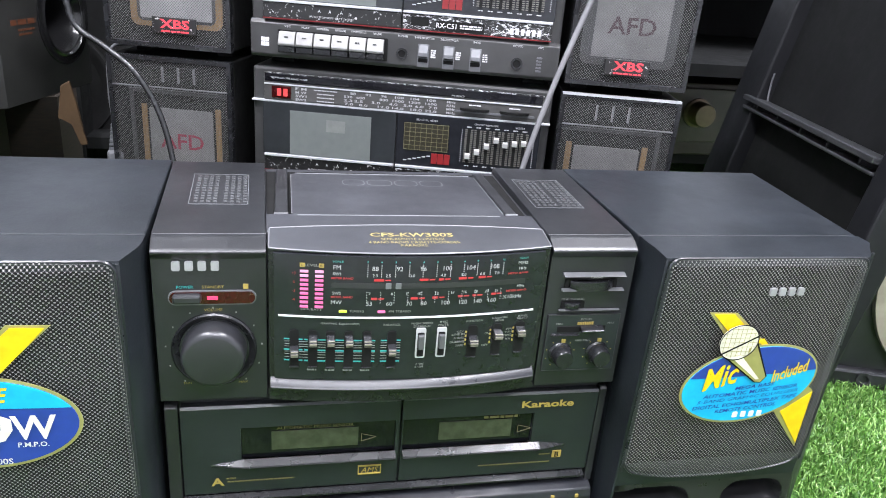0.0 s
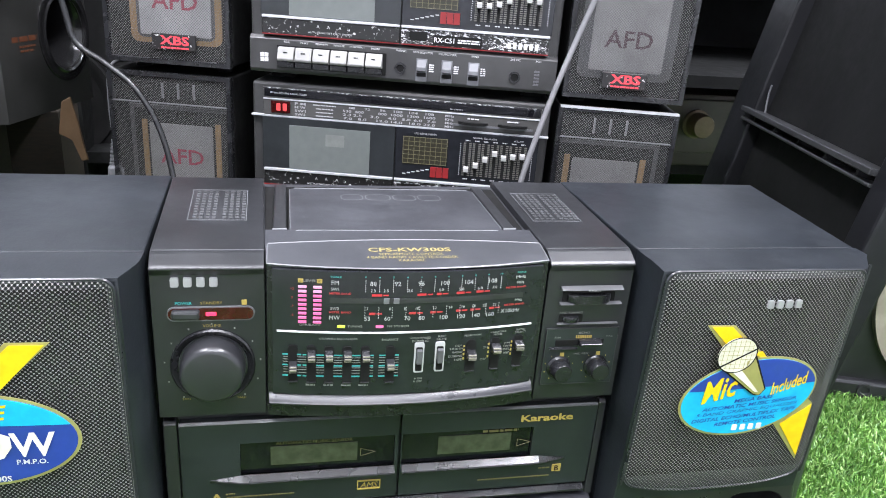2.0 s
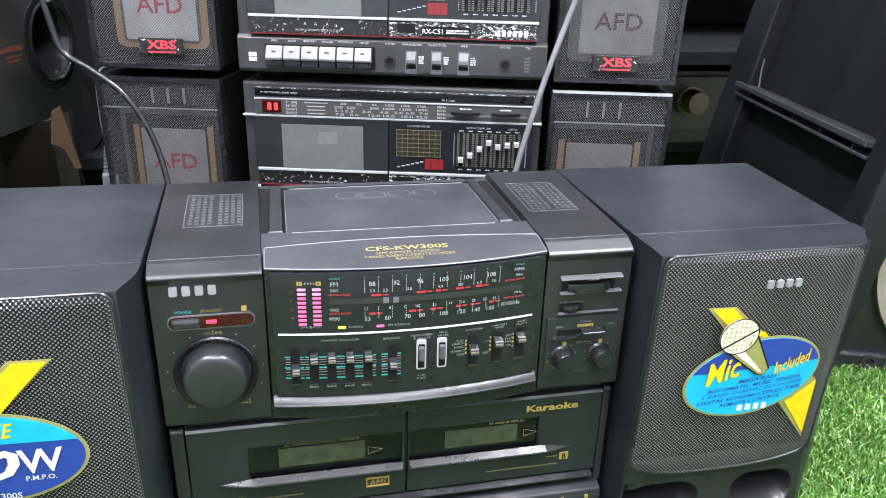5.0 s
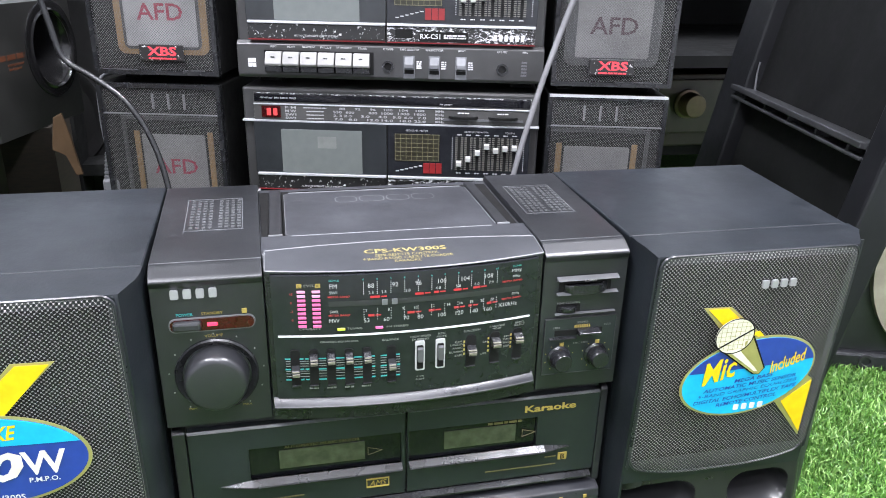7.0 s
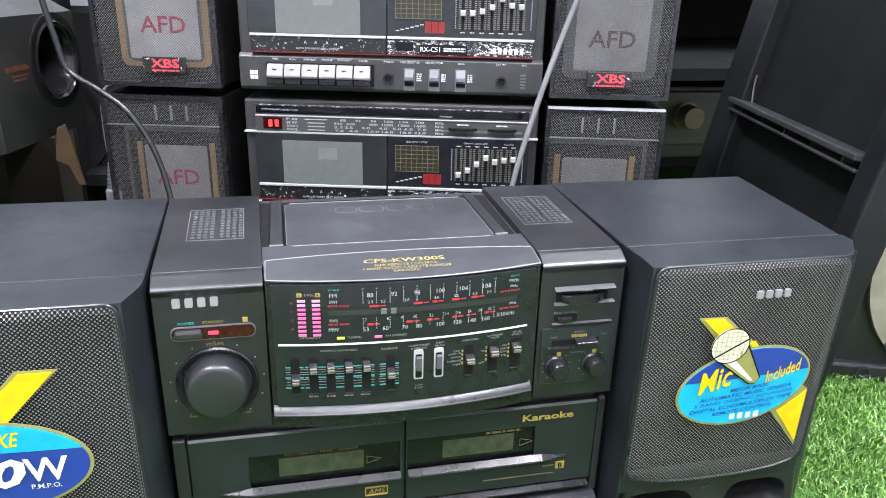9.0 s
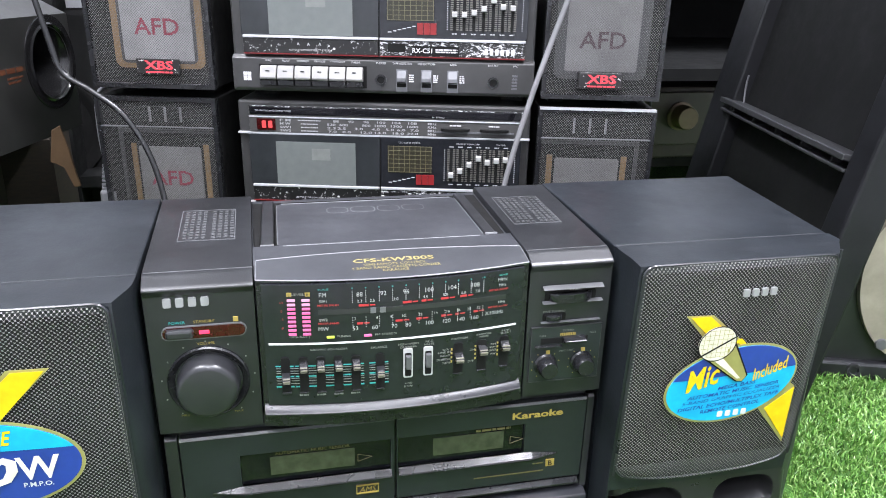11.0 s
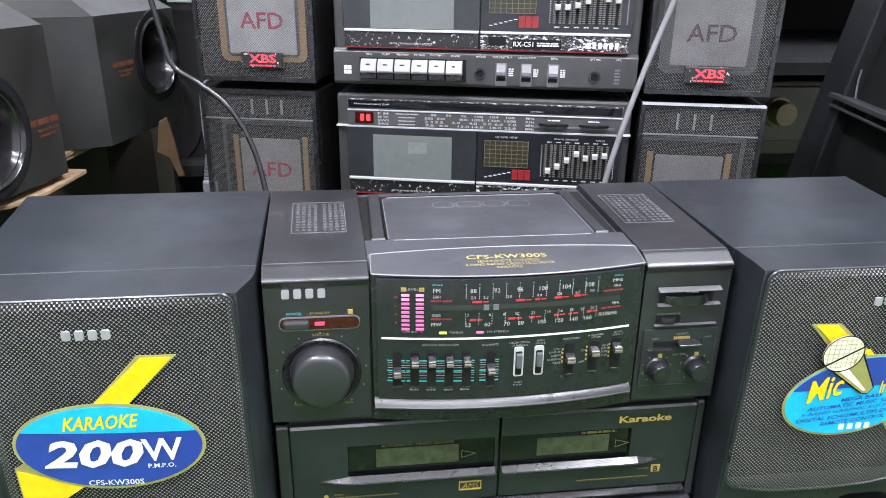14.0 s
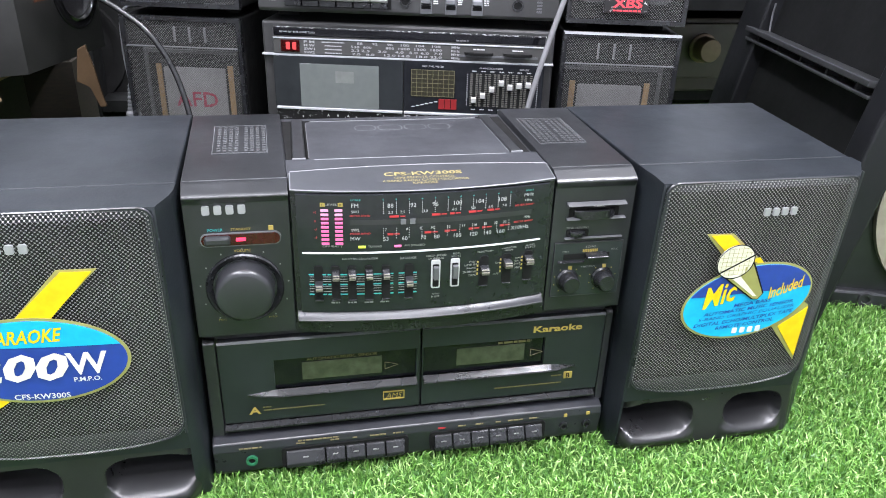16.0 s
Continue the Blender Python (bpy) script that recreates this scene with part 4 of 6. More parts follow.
def speaker(name, label, sign):
    """Built for the unit's right side in x; sign -1 mirrors it."""
    s = thing(name, label, "speaker", group="karaoke speakers")
    L, R = (0.1560 if sign > 0 else 0.1535), 0.3215
    g0 = 0.0 if sign > 0 else 0.0036

    def put(nm, bm, mat, parent=s, lab="", smooth=False):
        if sign < 0:
            for v in bm.verts:
                v.co.x = -v.co.x
            bmesh.ops.reverse_faces(bm, faces=bm.faces)
        return part(nm, bm, mat, parent, lab, smooth)

    put("cabinet", prism([(L, 0.0102), (R + 0.003, 0.0102), (R + 0.0255, 0.172), (0.1602, 0.172)], 2, 0.0005, 0.2332, 0.0012), VINYL, s, "black vinyl-wrapped cabinet")
    # moulded baffle: back loop, shoulder, front loop
    bm = bm_new()
    loops = []
    for (x0, x1, z0, z1), fy in (((L, R + 0.004, 0.0004, 0.2331), lambda z: 0.0095), ((L, R + 0.003, 0.0004, 0.2331), lambda z: -0.003), ((L + 0.0015, R - 0.002, 0.0004, 0.2325), lambda z: -0.009), ((0.1575 + g0, 0.3070 + g0, 0.004, 0.2318), lambda z: front_y(z) + 0.0035), ((0.1590 + g0, 0.3055 + g0, 0.0055, 0.2300), lambda z: front_y(z) + 0.0028)):
        loops.append([bm.verts.new((x, fy(z), z)) for x, z in rect_loop(x0, x1, z0, z1)])
    n = len(loops[0])
    for a, b in zip(loops, loops[1:]):
        for i in range(n):
            bm.faces.new((a[i], a[(i + 1) % n], b[(i + 1) % n], b[i]))
    body = put("baffle", bm, VINYL, s, "moulded black front frame with bass ports", True)
    # front sheet above the ports, pillars and lip between them
    bm = bm_new()
    prism([(front_y(0.2300) + 0.0028, 0.2300), (front_y(0.049) + 0.0028, 0.049), (0.009, 0.049), (0.009, 0.2300)], 0, 0.1590 + g0, 0.3055 + g0, bm=bm)
    put("front_sheet", bm, VINYL, body)
    # lower front with two scooped bass ports
    bm = bm_new()
    nx, nz = 160, 60
    rows = []
    for jz in range(nz + 1):
        row = []
        for ix in range(nx + 1):
            x, z = 0.1565 + 0.1610 * ix / nx, 0.0005 + 0.0500 * jz / nz
            y = -0.0215 + 0.0047 * (z / 0.050) ** 1.3
            y += 0.007 * max(0.0, 1 - z / 0.006) ** 2
            e = min(x - 0.1565, 0.3175 - x)
            y += 0.016 * max(0.0, 1 - e / 0.013) ** 2
            for cx, hw in ((0.1895, 0.0305), (0.2735, 0.0260)):
                q = abs((x - cx) / hw) ** 3.2 + abs((z - 0.0300) / 0.0155) ** 2.4
                if q < 1:
                    y += 0.044 * (1 - q) ** 0.85 * min(1.0, 0.12 + max(0.0, z - 0.016) / 0.018)
                side = max(0.0, 1 - abs((x - cx) / (hw * 1.1)) ** 4)
                y -= 0.0050 * side * math.exp(-((z - 0.0125) / 0.0055) ** 2)
            row.append(bm.verts.new((x, y, z)))
        rows.append(row)
    for a, b in zip(rows, rows[1:]):
        for k in range(nx):
            bm.faces.new((a[k], a[k + 1], b[k + 1], b[k]))
    put("port_front", bm, PORTMOULD, body, "smooth lower front with two scooped bass ports", True)
    # grille, softly domed with a rolled edge and a bowed lower rim
    X0, X1, ZT = 0.1592 + g0, 0.3040 + g0, 0.2325

    def outline(a):
        x = X0 + (X1 - X0) * a
        e = min(x - X0, X1 - x)
        rt, rb = 0.0075, 0.011
        top = ZT - (rt - math.sqrt(max(0.0, rt * rt - max(0.0, rt - e) ** 2)))
        low = 0.0555 + 0.010 * abs(2 * a - 1) ** 3 + (rb - math.sqrt(max(0.0, rb * rb - max(0.0, rb - e) ** 2)))
        return x, low, top

    bm = bm_new()
    nx, nz = 36, 44
    grid = []
    for j in range(nz + 1):
        row = []
        for i in range(nx + 1):
            a, b = 0.5 - 0.5 * math.cos(math.pi * (0.06 + 0.88 * i / nx)), j / nz
            a = (a - 0.00886) / 0.98228
            a = min(1.0, max(0.0, a))
            x, low, top = outline(a)
            z = low + (top - low) * b
            cx, cz = (2 * a - 1), (2 * b - 1)
            k = max(abs(cx), abs(cz))
            edge = min(1.0, min(min(x - X0, X1 - x), min(top - z, z - low)) / 0.0042)
            roll = math.sqrt(max(0.0, 1 - (1 - edge) ** 2))
            roll = 0.55 + 0.45 * roll
            dome = 0.003 * (1 - cx * cx)
            row.append(bm.verts.new((x, front_y(z) + 0.0030 - 0.0042 * roll - dome * roll, z)))
        grid.append(row)
    for j in range(nz):
        for i in range(nx):
            bm.faces.new((grid[j][i], grid[j][i + 1], grid[j + 1][i + 1], grid[j + 1][i]))
    g = put("grille", bm, GRILLE, s, "black perforated steel grille", True)
    ring = [outline(0.5 - 0.5 * math.cos(math.pi * i / 60)) for i in range(61)]
    path = [(x, t) for x, l, t in ring] + [(x, l) for x, l, t in reversed(ring)]
    path.append(path[0])
    put("grille_rim", tube([(x, front_y(z) + 0.0004, z) for x, z in path], 0.0011, bm_new(), 6), STRIPMAT, s, "smooth black rim round the grille", True)
    put("grille_cloth", prism([(front_y(0.226) + 0.0022, 0.226), (front_y(0.07) + 0.0022, 0.07), (front_y(0.07) + 0.0030, 0.07), (front_y(0.226) + 0.0030, 0.226)], 0, X0 + 0.004, X1 - 0.004), DARK, g)
    return s, put, g


def lay(bm, x0=0.231, lift=0.0):
    """Lays flat work in x-z onto the domed grille."""
    for v in bm.verts:
        a = min(1.0, abs(v.co.x - x0) / 0.0718)
        v.co.y = front_y(v.co.z) - 0.0018 - 0.003 * (1 - a * a) - lift + v.co.y
    return bm


def fan(poly, bm=None):
    """A flat shape in x-z, cut into strips so that it can follow a bow."""
    bm = bm or bm_new()
    f = bm.faces.new([bm.verts.new((x, 0, z)) for x, z in poly])
    xs = [p[0] for p in poly]
    k = int((max(xs) - min(xs)) / 0.008)
    for i in range(1, k):
        geom = bm.faces[:] + bm.edges[:] + bm.verts[:]
        bmesh.ops.bisect_plane(bm, geom=geom, plane_co=(min(xs) + i * 0.008, 0, 0), plane_no=(1, 0, 0))
    return bm


def thick(bm, t=0.0004):
    r = bmesh.ops.extrude_face_region(bm, geom=bm.faces[:])
    for v in [e for e in r["geom"] if isinstance(e, bmesh.types.BMVert)]:
        v.co.y -= t
    return bm


def clip_oval(cx, cz, rx, rz, turn, slope_z, above):
    """The part of an oval over or under a slanting line z = cz + a + b (x - cx)."""
    a, b = slope_z
    pts = [p for p in oval(cx, cz, rx, rz, turn, 160) if ((p[1] - (cz + a + b * (p[0] - cx))) > 0) == above]
    pts.sort(key=lambda p: math.atan2(p[1] - (cz + (a + 0.004 if above else a - 0.004)), p[0] - cx))
    return pts


def right_speaker():
    s, put, g = speaker("karaoke_speaker", "black loudspeaker with perforated grille and yellow-blue microphone sticker", 1)
    part("mark", lay(blocks(bm_new(), 0.2293, 0.2568, 0.2084, 0.2140, -0.0016, 0.0)), MARKGREY, s, "silver maker's mark as plain blocks")
    st = part("sticker", lay(thick(fan([(0.1922, 0.1962), (0.2120, 0.1958), (0.2660, 0.1500), (0.2915, 0.1300), (0.2930, 0.0795), (0.2650, 0.1130)]))), OLIVE, s, "yellow and blue promotional sticker")
    part("yellow_band", lay(thick(fan([(0.1955, 0.1950), (0.2100, 0.1950), (0.2350, 0.1730), (0.2210, 0.1700)])), lift=0.0006), YELLOW, st)
    part("yellow_tail", lay(thick(fan([(0.2690, 0.1140), (0.2912, 0.1290), (0.2922, 0.0835)])), lift=0.0006), YELLOW, st)
    part("yellow_band", lay(thick(fan([(0.2330, 0.1745), (0.2430, 0.1650), (0.2510, 0.1610), (0.2370, 0.1760)])), lift=0.0006), YELLOW, st)
    C = (0.2368, 0.1400)
    part("oval_border", lay(thick(fan(oval(*C, 0.0520, 0.0312, 8))), lift=0.0010), OLIVE, st)
    part("oval_blue", lay(thick(fan(oval(*C, 0.0502, 0.0294, 8))), lift=0.0014), SKY, st)
    part("oval_navy", lay(thick(fan(clip_oval(*C, 0.0502, 0.0294, 8, (0.0068, 0.03), True))), lift=0.0018), NAVY, st)
    part("script", lay(write(bm_new(), "Mic", 0.2113, 0.1478, 0.0275, 0.0175, bold=0.02, turn=16, shear=0.45), lift=0.0027), YELLOW, st, "yellow script lettering")
    part("script", lay(write(bm_new(), "Included", 0.2645, 0.1500, 0.0300, 0.0100, bold=0.012, turn=17, shear=0.45), lift=0.0027), YELLOW, st)
    bm = bm_new()
    for t, x, z, w in (("MEGA BASS", 0.2400, 0.1388, 0.030), ("AUTOMATIC MUSIC SENSOR", 0.2385, 0.1342, 0.072), ("5-BAND GRAPHIC EQUALIZER", 0.2378, 0.1297, 0.077), ("DIGITAL ECHO/MULTIPLEX TAPE", 0.2368, 0.1252, 0.080), ("REMOTE CONTROL", 0.2380, 0.1207, 0.047)):
        write(bm, t, x, z, w, 0.0030, bold=0.0 if "Q" in t else 0.014, turn=5.0, shear=0.2)
    part("sticker_print", lay(bm, lift=0.0024), NAVY, st, "navy lines of print")
    part("mark", lay(blocks(bm_new(), 0.2280, 0.2535, 0.1128, 0.1176, -0.0003, 0.0), lift=0.0019), WHITE, st, "white maker's mark as plain blocks")
    H = (0.2168, 0.1750)
    m = part("microphone_picture", lay(thick(fan(oval(*H, 0.0140, 0.0132, 20))), lift=0.0030), CREAM, st, "printed cream microphone head")
    bm = bm_new()
    o, i = oval(*H, 0.0144, 0.0136, 20), oval(*H, 0.0136, 0.0128, 20)
    for k in range(len(o)):
        q = (k + 1) % len(o)
        bm.faces.new([bm.verts.new((p[0], 0, p[1])) for p in (o[k], o[q], i[q], i[k])])
    a0, a1 = Vector((H[0] - 0.0115, H[1] - 0.0092)), Vector((H[0] + 0.0140, H[1] + 0.0050))
    nrm = (a1 - a0).normalized()
    px, pz = -nrm.y * 0.0006, nrm.x * 0.0006
    bm.faces.new([bm.verts.new((x, 0, z)) for x, z in ((a0.x + px, a0.y + pz), (a1.x + px, a1.y + pz), (a1.x - px, a1.y - pz), (a0.x - px, a0.y - pz))])
    part("outline", lay(bm, lift=0.0038), DARK, m)
    part("outline", lay(thick(fan([(0.2085, 0.1640), (0.2322, 0.1735), (0.2462, 0.1470), (0.2425, 0.1418), (0.2372, 0.1424)])), lift=0.0026), DARK, m)
    part("microphone_handle", lay(thick(fan([(0.2102, 0.1640), (0.2312, 0.1722), (0.2450, 0.1468), (0.2420, 0.1426), (0.2378, 0.1432)])), lift=0.0030), OLIVE, m)
    part("handle_gleam", lay(thick(fan([(0.2150, 0.1630), (0.2215, 0.1648), (0.2400, 0.1455), (0.2376, 0.1452)])), lift=0.0034), CREAM, m)
    bm = bm_new()
    for k in range(-3, 4):
        d = k * 0.0034
        hw = 0.0128 * math.sqrt(max(0.0, 1 - (d / 0.0132) ** 2))
        add_box(bm, H[0] - hw, H[0] + hw, -0.0001, 0.0, H[1] + d - 0.00012, H[1] + d + 0.00012)
        add_box(bm, H[0] + d - 0.00012, H[0] + d + 0.00012, -0.0001, 0.0, H[1] - hw * 0.92, H[1] + hw * 0.92)
    part("head_lines", lay(bm, lift=0.0036), OLIVE, m)


def left_speaker():
    s, put, g = speaker("karaoke_speaker", "black loudspeaker with perforated grille and 200W karaoke sticker", -1)

    def sl(bm, lift=0.0):
        return lay(bm, -0.231, lift)

    part("mark", sl(blocks(bm_new(), -0.2562, -0.2282, 0.2105, 0.2162, -0.0016, 0.0)), MARKGREY, s, "silver maker's mark as plain blocks")
    st = part("sticker", sl(thick(fan([(-0.2180, 0.1985), (-0.1962, 0.1978), (-0.2300, 0.1640), (-0.2600, 0.1200), (-0.2985, 0.0790), (-0.2990, 0.1230), (-0.2700, 0.1420)]))), OLIVE, s, "yellow and blue promotional sticker")
    part("yellow_band", sl(thick(fan([(-0.2160, 0.1970), (-0.1992, 0.1964), (-0.2290, 0.1640), (-0.2500, 0.1640)])), 0.0006), YELLOW, st)
    part("yellow_tail", sl(thick(fan([(-0.2978, 0.1215), (-0.2600, 0.1090), (-0.2978, 0.0825)])), 0.0006), YELLOW, st)
    C = (-0.2415, 0.1372)
    part("oval_border", sl(thick(fan(oval(*C, 0.0548, 0.0312, -2))), 0.0010), OLIVE, st)
    part("oval_navy", sl(thick(fan(oval(*C, 0.0528, 0.0292, -2))), 0.0014), NAVY, st)
    part("oval_blue", sl(thick(fan(clip_oval(*C, 0.0528, 0.0292, -2, (0.0098, -0.045), True))), 0.0018), SKY, st)
    part("word", sl(write(bm_new(), "KARAOKE", -0.2437, 0.1558, 0.0440, 0.0098, bold=0.022, turn=1, shear=0.4), 0.0026), YELLOW, st, "yellow karaoke lettering")
    part("power_print", sl(write(bm_new(), "200", -0.2515, 0.1336, 0.0575, 0.0205, bold=0.035, turn=-1.5, shear=0.22), 0.0026), CREAMWHITE, st, "bold cream-white power figures")
    part("power_print", sl(write(bm_new(), "W", -0.2118, 0.1338, 0.0235, 0.0165, bold=0.02, turn=-1.5), 0.0026), CREAMWHITE, st, "bold cream-white letter")
    part("power_unit", sl(write(bm_new(), "P.M.P.O.", -0.2135, 0.1222, 0.0160, 0.0034, bold=0.02, turn=-1.5), 0.0026), WHITE, st)
    part("model_name", sl(write(bm_new(), "CFS-KW300S", -0.2414, 0.1117, 0.0320, 0.0042, bold=0.015, turn=-2), 0.0026), WHITE, st)


right_speaker()
left_speaker()


# ---- stacked portable stereos behind ----
STACK = pose(0, 0.35, 0, 0, 0, -14.5)


def portable_stereo(zb, thumbs, label):
    u = thing("portable_stereo", label, "stereo", STACK @ pose(0, 0, zb), "stacked stereos")
    A, B, H = -0.1115, 0.199, 0.147
    part("case", box(A, B, 0.004, 0.15, 0.0, H, 0.003), REARGREY, u, "charcoal plastic case")
    part("key_panel", prism([(0.0, 0.001), (-0.002, 0.004), (-0.002, 0.034), (0.002, 0.0375), (0.008, 0.0375), (0.008, 0.001)], 0, A, B, 0.0008), REARGREY, u, "charcoal key panel")
    bay = part("key_bay", box(-0.0835, 0.0275, -0.0026, 0.002, 0.0065, 0.0285), DARK, u)
    for i in range(6):
        x = -0.0815 + i * 0.0178
        k = part("piano_key", prism([(-0.001, 0.0275), (-0.007, 0.0268), (-0.0115, 0.0162), (-0.0105, 0.0140), (-0.001, 0.0125)], 0, x, x + 0.0164, 0.0006), KEYGREY, bay, "light grey piano key")
        part("key_skirt", box(x, x + 0.0164, -0.0095, -0.001, 0.0078, 0.0133, 0.0005), SATIN, k)
        part("key_symbol", bars(bm_new(), x + 0.008, 0.0225, 0.004, 0.0012, y=-0.0092, seed=i), MIDGREY, k)
    labels(u, WHITE, [(t, x, 0.0322, w, 0.0019) for t, x, w in (("REC", -0.0735, 0.006), ("PLAY", -0.0555, 0.008), ("REW/REV", -0.0380, 0.0125), ("FF/CUE", -0.0205, 0.011), ("STOP/EJECT", -0.002, 0.0155), ("PAUSE", 0.0165, 0.0085), ("PHONES", 0.0425, 0.010), ("TAPE SELECTOR", 0.0640, 0.020), ("SELECTOR", 0.0890, 0.018), ("BAND", 0.1165, 0.007), ("EXT MIC", 0.1570, 0.010), ("MIC", 0.1800, 0.005))], y=-0.0025, name="key_label")
    for x in (0.0715, 0.0965, 0.1235):
        part("switch_print", bars(bm_new(), x + 0.002, 0.0175, 0.005, 0.0013, 4, y=-0.0022, seed=int(x * 1000)), WHITE, u)
    bm = bm_new()
    for dx, dz in ((0, 0), (0.0042, 0), (0, 0.0046), (0.0042, 0.0046)):
        add_box(bm, -0.1005 + dx, -0.0968 + dx, -0.0026, -0.0018, 0.0115 + dz, 0.0155 + dz)
    part("white_square", bm, WHITE, u, "small white square sticker")
    for x in (0.0635, 0.0890, 0.1160):
        s = part("selector_switch", box(x - 0.0058, x + 0.0058, -0.0024, 0.0, 0.0035, 0.0262, 0.0005), GREYP, u)
        part("thumb", prism([(-0.002, 0.0125), (-0.0085, 0.0145), (-0.0085, 0.0185), (-0.002, 0.0255)], 0, x - 0.0046, x + 0.0046, 0.0006), GREYP, s, "grey selector thumb")
        part("slot", box(x - 0.0048, x + 0.0048, -0.0029, -0.001, 0.0085, 0.0122), DARK, s)
    for x in (0.042, 0.1575):
        m = Matrix.Translation((x, -0.002, 0.0150))
        j = part("jack_socket", lathe([(0.0058, -0.002), (0.0058, 0.0014), (0.0038, 0.0014), (0.0032, -0.001)], 24, m=m), SATIN, u, "round jack socket", True)
        part("jack_hole", lathe([(0.0036, -0.002), (0.0036, 0.0003), (0, 0.0003)], 20, m=m), DARK, j)
    bm = bm_new()
    for k in range(5):
        add_box(bm, 0.1768, 0.1822, -0.0026, -0.0010, 0.0085 + k * 0.0032, 0.0103 + k * 0.0032)
    part("mic_slots", bm, GREYP, u)
    # flaking trim strips
    l = part("lower_trim", box(-0.0985, 0.0395, -0.0022, 0.004, 0.0395, 0.0545, 0.0006), SPECK, u, "worn black trim strip with flaking specks")
    part("chrome_line", box(-0.0985, 0.0395, -0.0035, 0.002, 0.0546, 0.0572, 0.0005), SILVER, l, "bright chrome line")
    part("red_line", box(-0.0985, 0.0395, -0.0030, 0.002, 0.0386, 0.0393), REDBLOCK, l)
    bm = write(bm_new(), "AUTO STOP/SOFT EJECT SYSTEM", -0.0300, 0.0430, 0.044, 0.0024, y=-0.0026)
    for x in (-0.042, -0.0315, -0.020):
        write(bm, "A", x, 0.0492, 0.0028, 0.0030, y=-0.0026)
    part("trim_print", bm, WHITE, l)
    r = part("lower_trim", box(0.0412, 0.1885, -0.0022, 0.004, 0.0395, 0.0545, 0.0006), CHROME, u, "flaking chrome trim strip")
    part("chrome_line", box(0.0412, 0.1885, -0.0035, 0.002, 0.0546, 0.0572, 0.0005), SILVER, r, "bright chrome line")
    part("red_line", box(0.0412, 0.1885, -0.0030, 0.002, 0.0386, 0.0393), REDBLOCK, r)
    part("dark_badge", box(0.0495, 0.0670, -0.0030, 0.001, 0.0435, 0.0520), DARK, r)
    part("model_plate", box(0.0735, 0.1220, -0.0027, 0.001, 0.0405, 0.0500), DARK, r)
    part("model_print", bars(write(bm_new(), "RX-C51", 0.0845, 0.0455, 0.020, 0.0048, y=-0.0031, bold=0.015), 0.109, 0.0455, 0.022, 0.0014, 2, y=-0.0028), WHITE, r)
    part("mark", blocks(bm_new(), 0.1465, 0.1790, 0.0425, 0.0485, -0.0034, -0.001, 6), WHITE, r, "white maker's mark as plain blocks")
    # tape door and tuner
    d = part("tape_door", box(-0.1000, 0.0400, -0.0015, 0.004, 0.0574, 0.1118, 0.0006), HAZEDOOR, u, "glossy black cassette door")
    part("tape_window", box(-0.0715, 0.0140, -0.0019, 0.0, 0.0578, 0.1045, 0.0002), TAPEGLASS, d, "tape window with reflections painted as flat grey")
    part("label_view", box(-0.0330, -0.0130, -0.0021, -0.001, 0.0850, 0.0975), TAPELABEL, d, "pale tape label behind the window")
    p = part("meter_panel", box(0.0412, 0.1900, -0.0015, 0.004, 0.0574, 0.1118, 0.0006), DISPLAY, u, "black meter and equalizer panel")
    g = part("meter_grid", box(0.0488, 0.0955, -0.0019, 0.0, 0.0745, 0.1030), GRIDMAT, p, "olive level meter grid")
    for i in range(9):
        part("grid_line", box(0.0488 + i * 0.00575, 0.0494 + i * 0.00575, -0.0023, -0.001, 0.0745, 0.1030), GRIDLINE, g)
    for i in range(7):
        part("grid_line", box(0.0488, 0.0955, -0.0022, -0.001, 0.0745 + i * 0.00465, 0.0750 + i * 0.00465), GRIDLINE, g)
    bm = bm_new()
    for i in range(6):
        add_box(bm, 0.0495 + i * 0.0049, 0.0530 + i * 0.0049, -0.0022, -0.001, 0.0625 + i * 0.0012, 0.0634 + i * 0.0012)
    labels(p, DIALWHITE, (("LED LEVEL METER", 0.0720, 0.1068, 0.023, 0.0019), ("GRAPHIC EQUALIZER", 0.1340, 0.1068, 0.025, 0.0019), ("VOLUME", 0.1690, 0.1068, 0.010, 0.0019)), y=-0.0018)
    for i in range(7):
        x = 0.1165 + i * 0.0096
        bars(bm, x, 0.1036, 0.0048, 0.0010, y=-0.0016, seed=i), bars(bm, x, 0.0625, 0.0048, 0.0010, y=-0.0016, seed=i + 9)
    for k in range(16):
        z = 0.0665 + k * 0.0022
        add_box(bm, 0.1088, 0.1098, -0.0018, -0.001, z, z + 0.0008), add_box(bm, 0.1838, 0.1848, -0.0018, -0.001, z, z + 0.0008)
    part("panel_print", bm, DIALWHITE, p)
    part("red_block", add_box(add_box(box(0.0790, 0.0850, -0.0022, -0.001, 0.0612, 0.0722), 0.0856, 0.0917, -0.0022, -0.001, 0.0612, 0.0722), 0.0923, 0.0984, -0.0022, -0.001, 0.0612, 0.0722), REDBLOCK, p, "dark red level blocks")
    for i, zt in enumerate(thumbs):
        x = 0.1165 + i * 0.0096
        s = part("equalizer_slider", box(x - 0.0013, x + 0.0013, -0.0020, 0.0, 0.0650, 0.1020), DARK, p)
        bm = bm_new()
        for k in range(18):
            z = 0.0660 + k * 0.0020
            add_box(bm, x - 0.0042, x - 0.0016, -0.0019, -0.001, z, z + 0.0010), add_box(bm, x + 0.0016, x + 0.0042, -0.0019, -0.001, z, z + 0.0010)
        part("scale_print", bm, DIMPRINT, s)
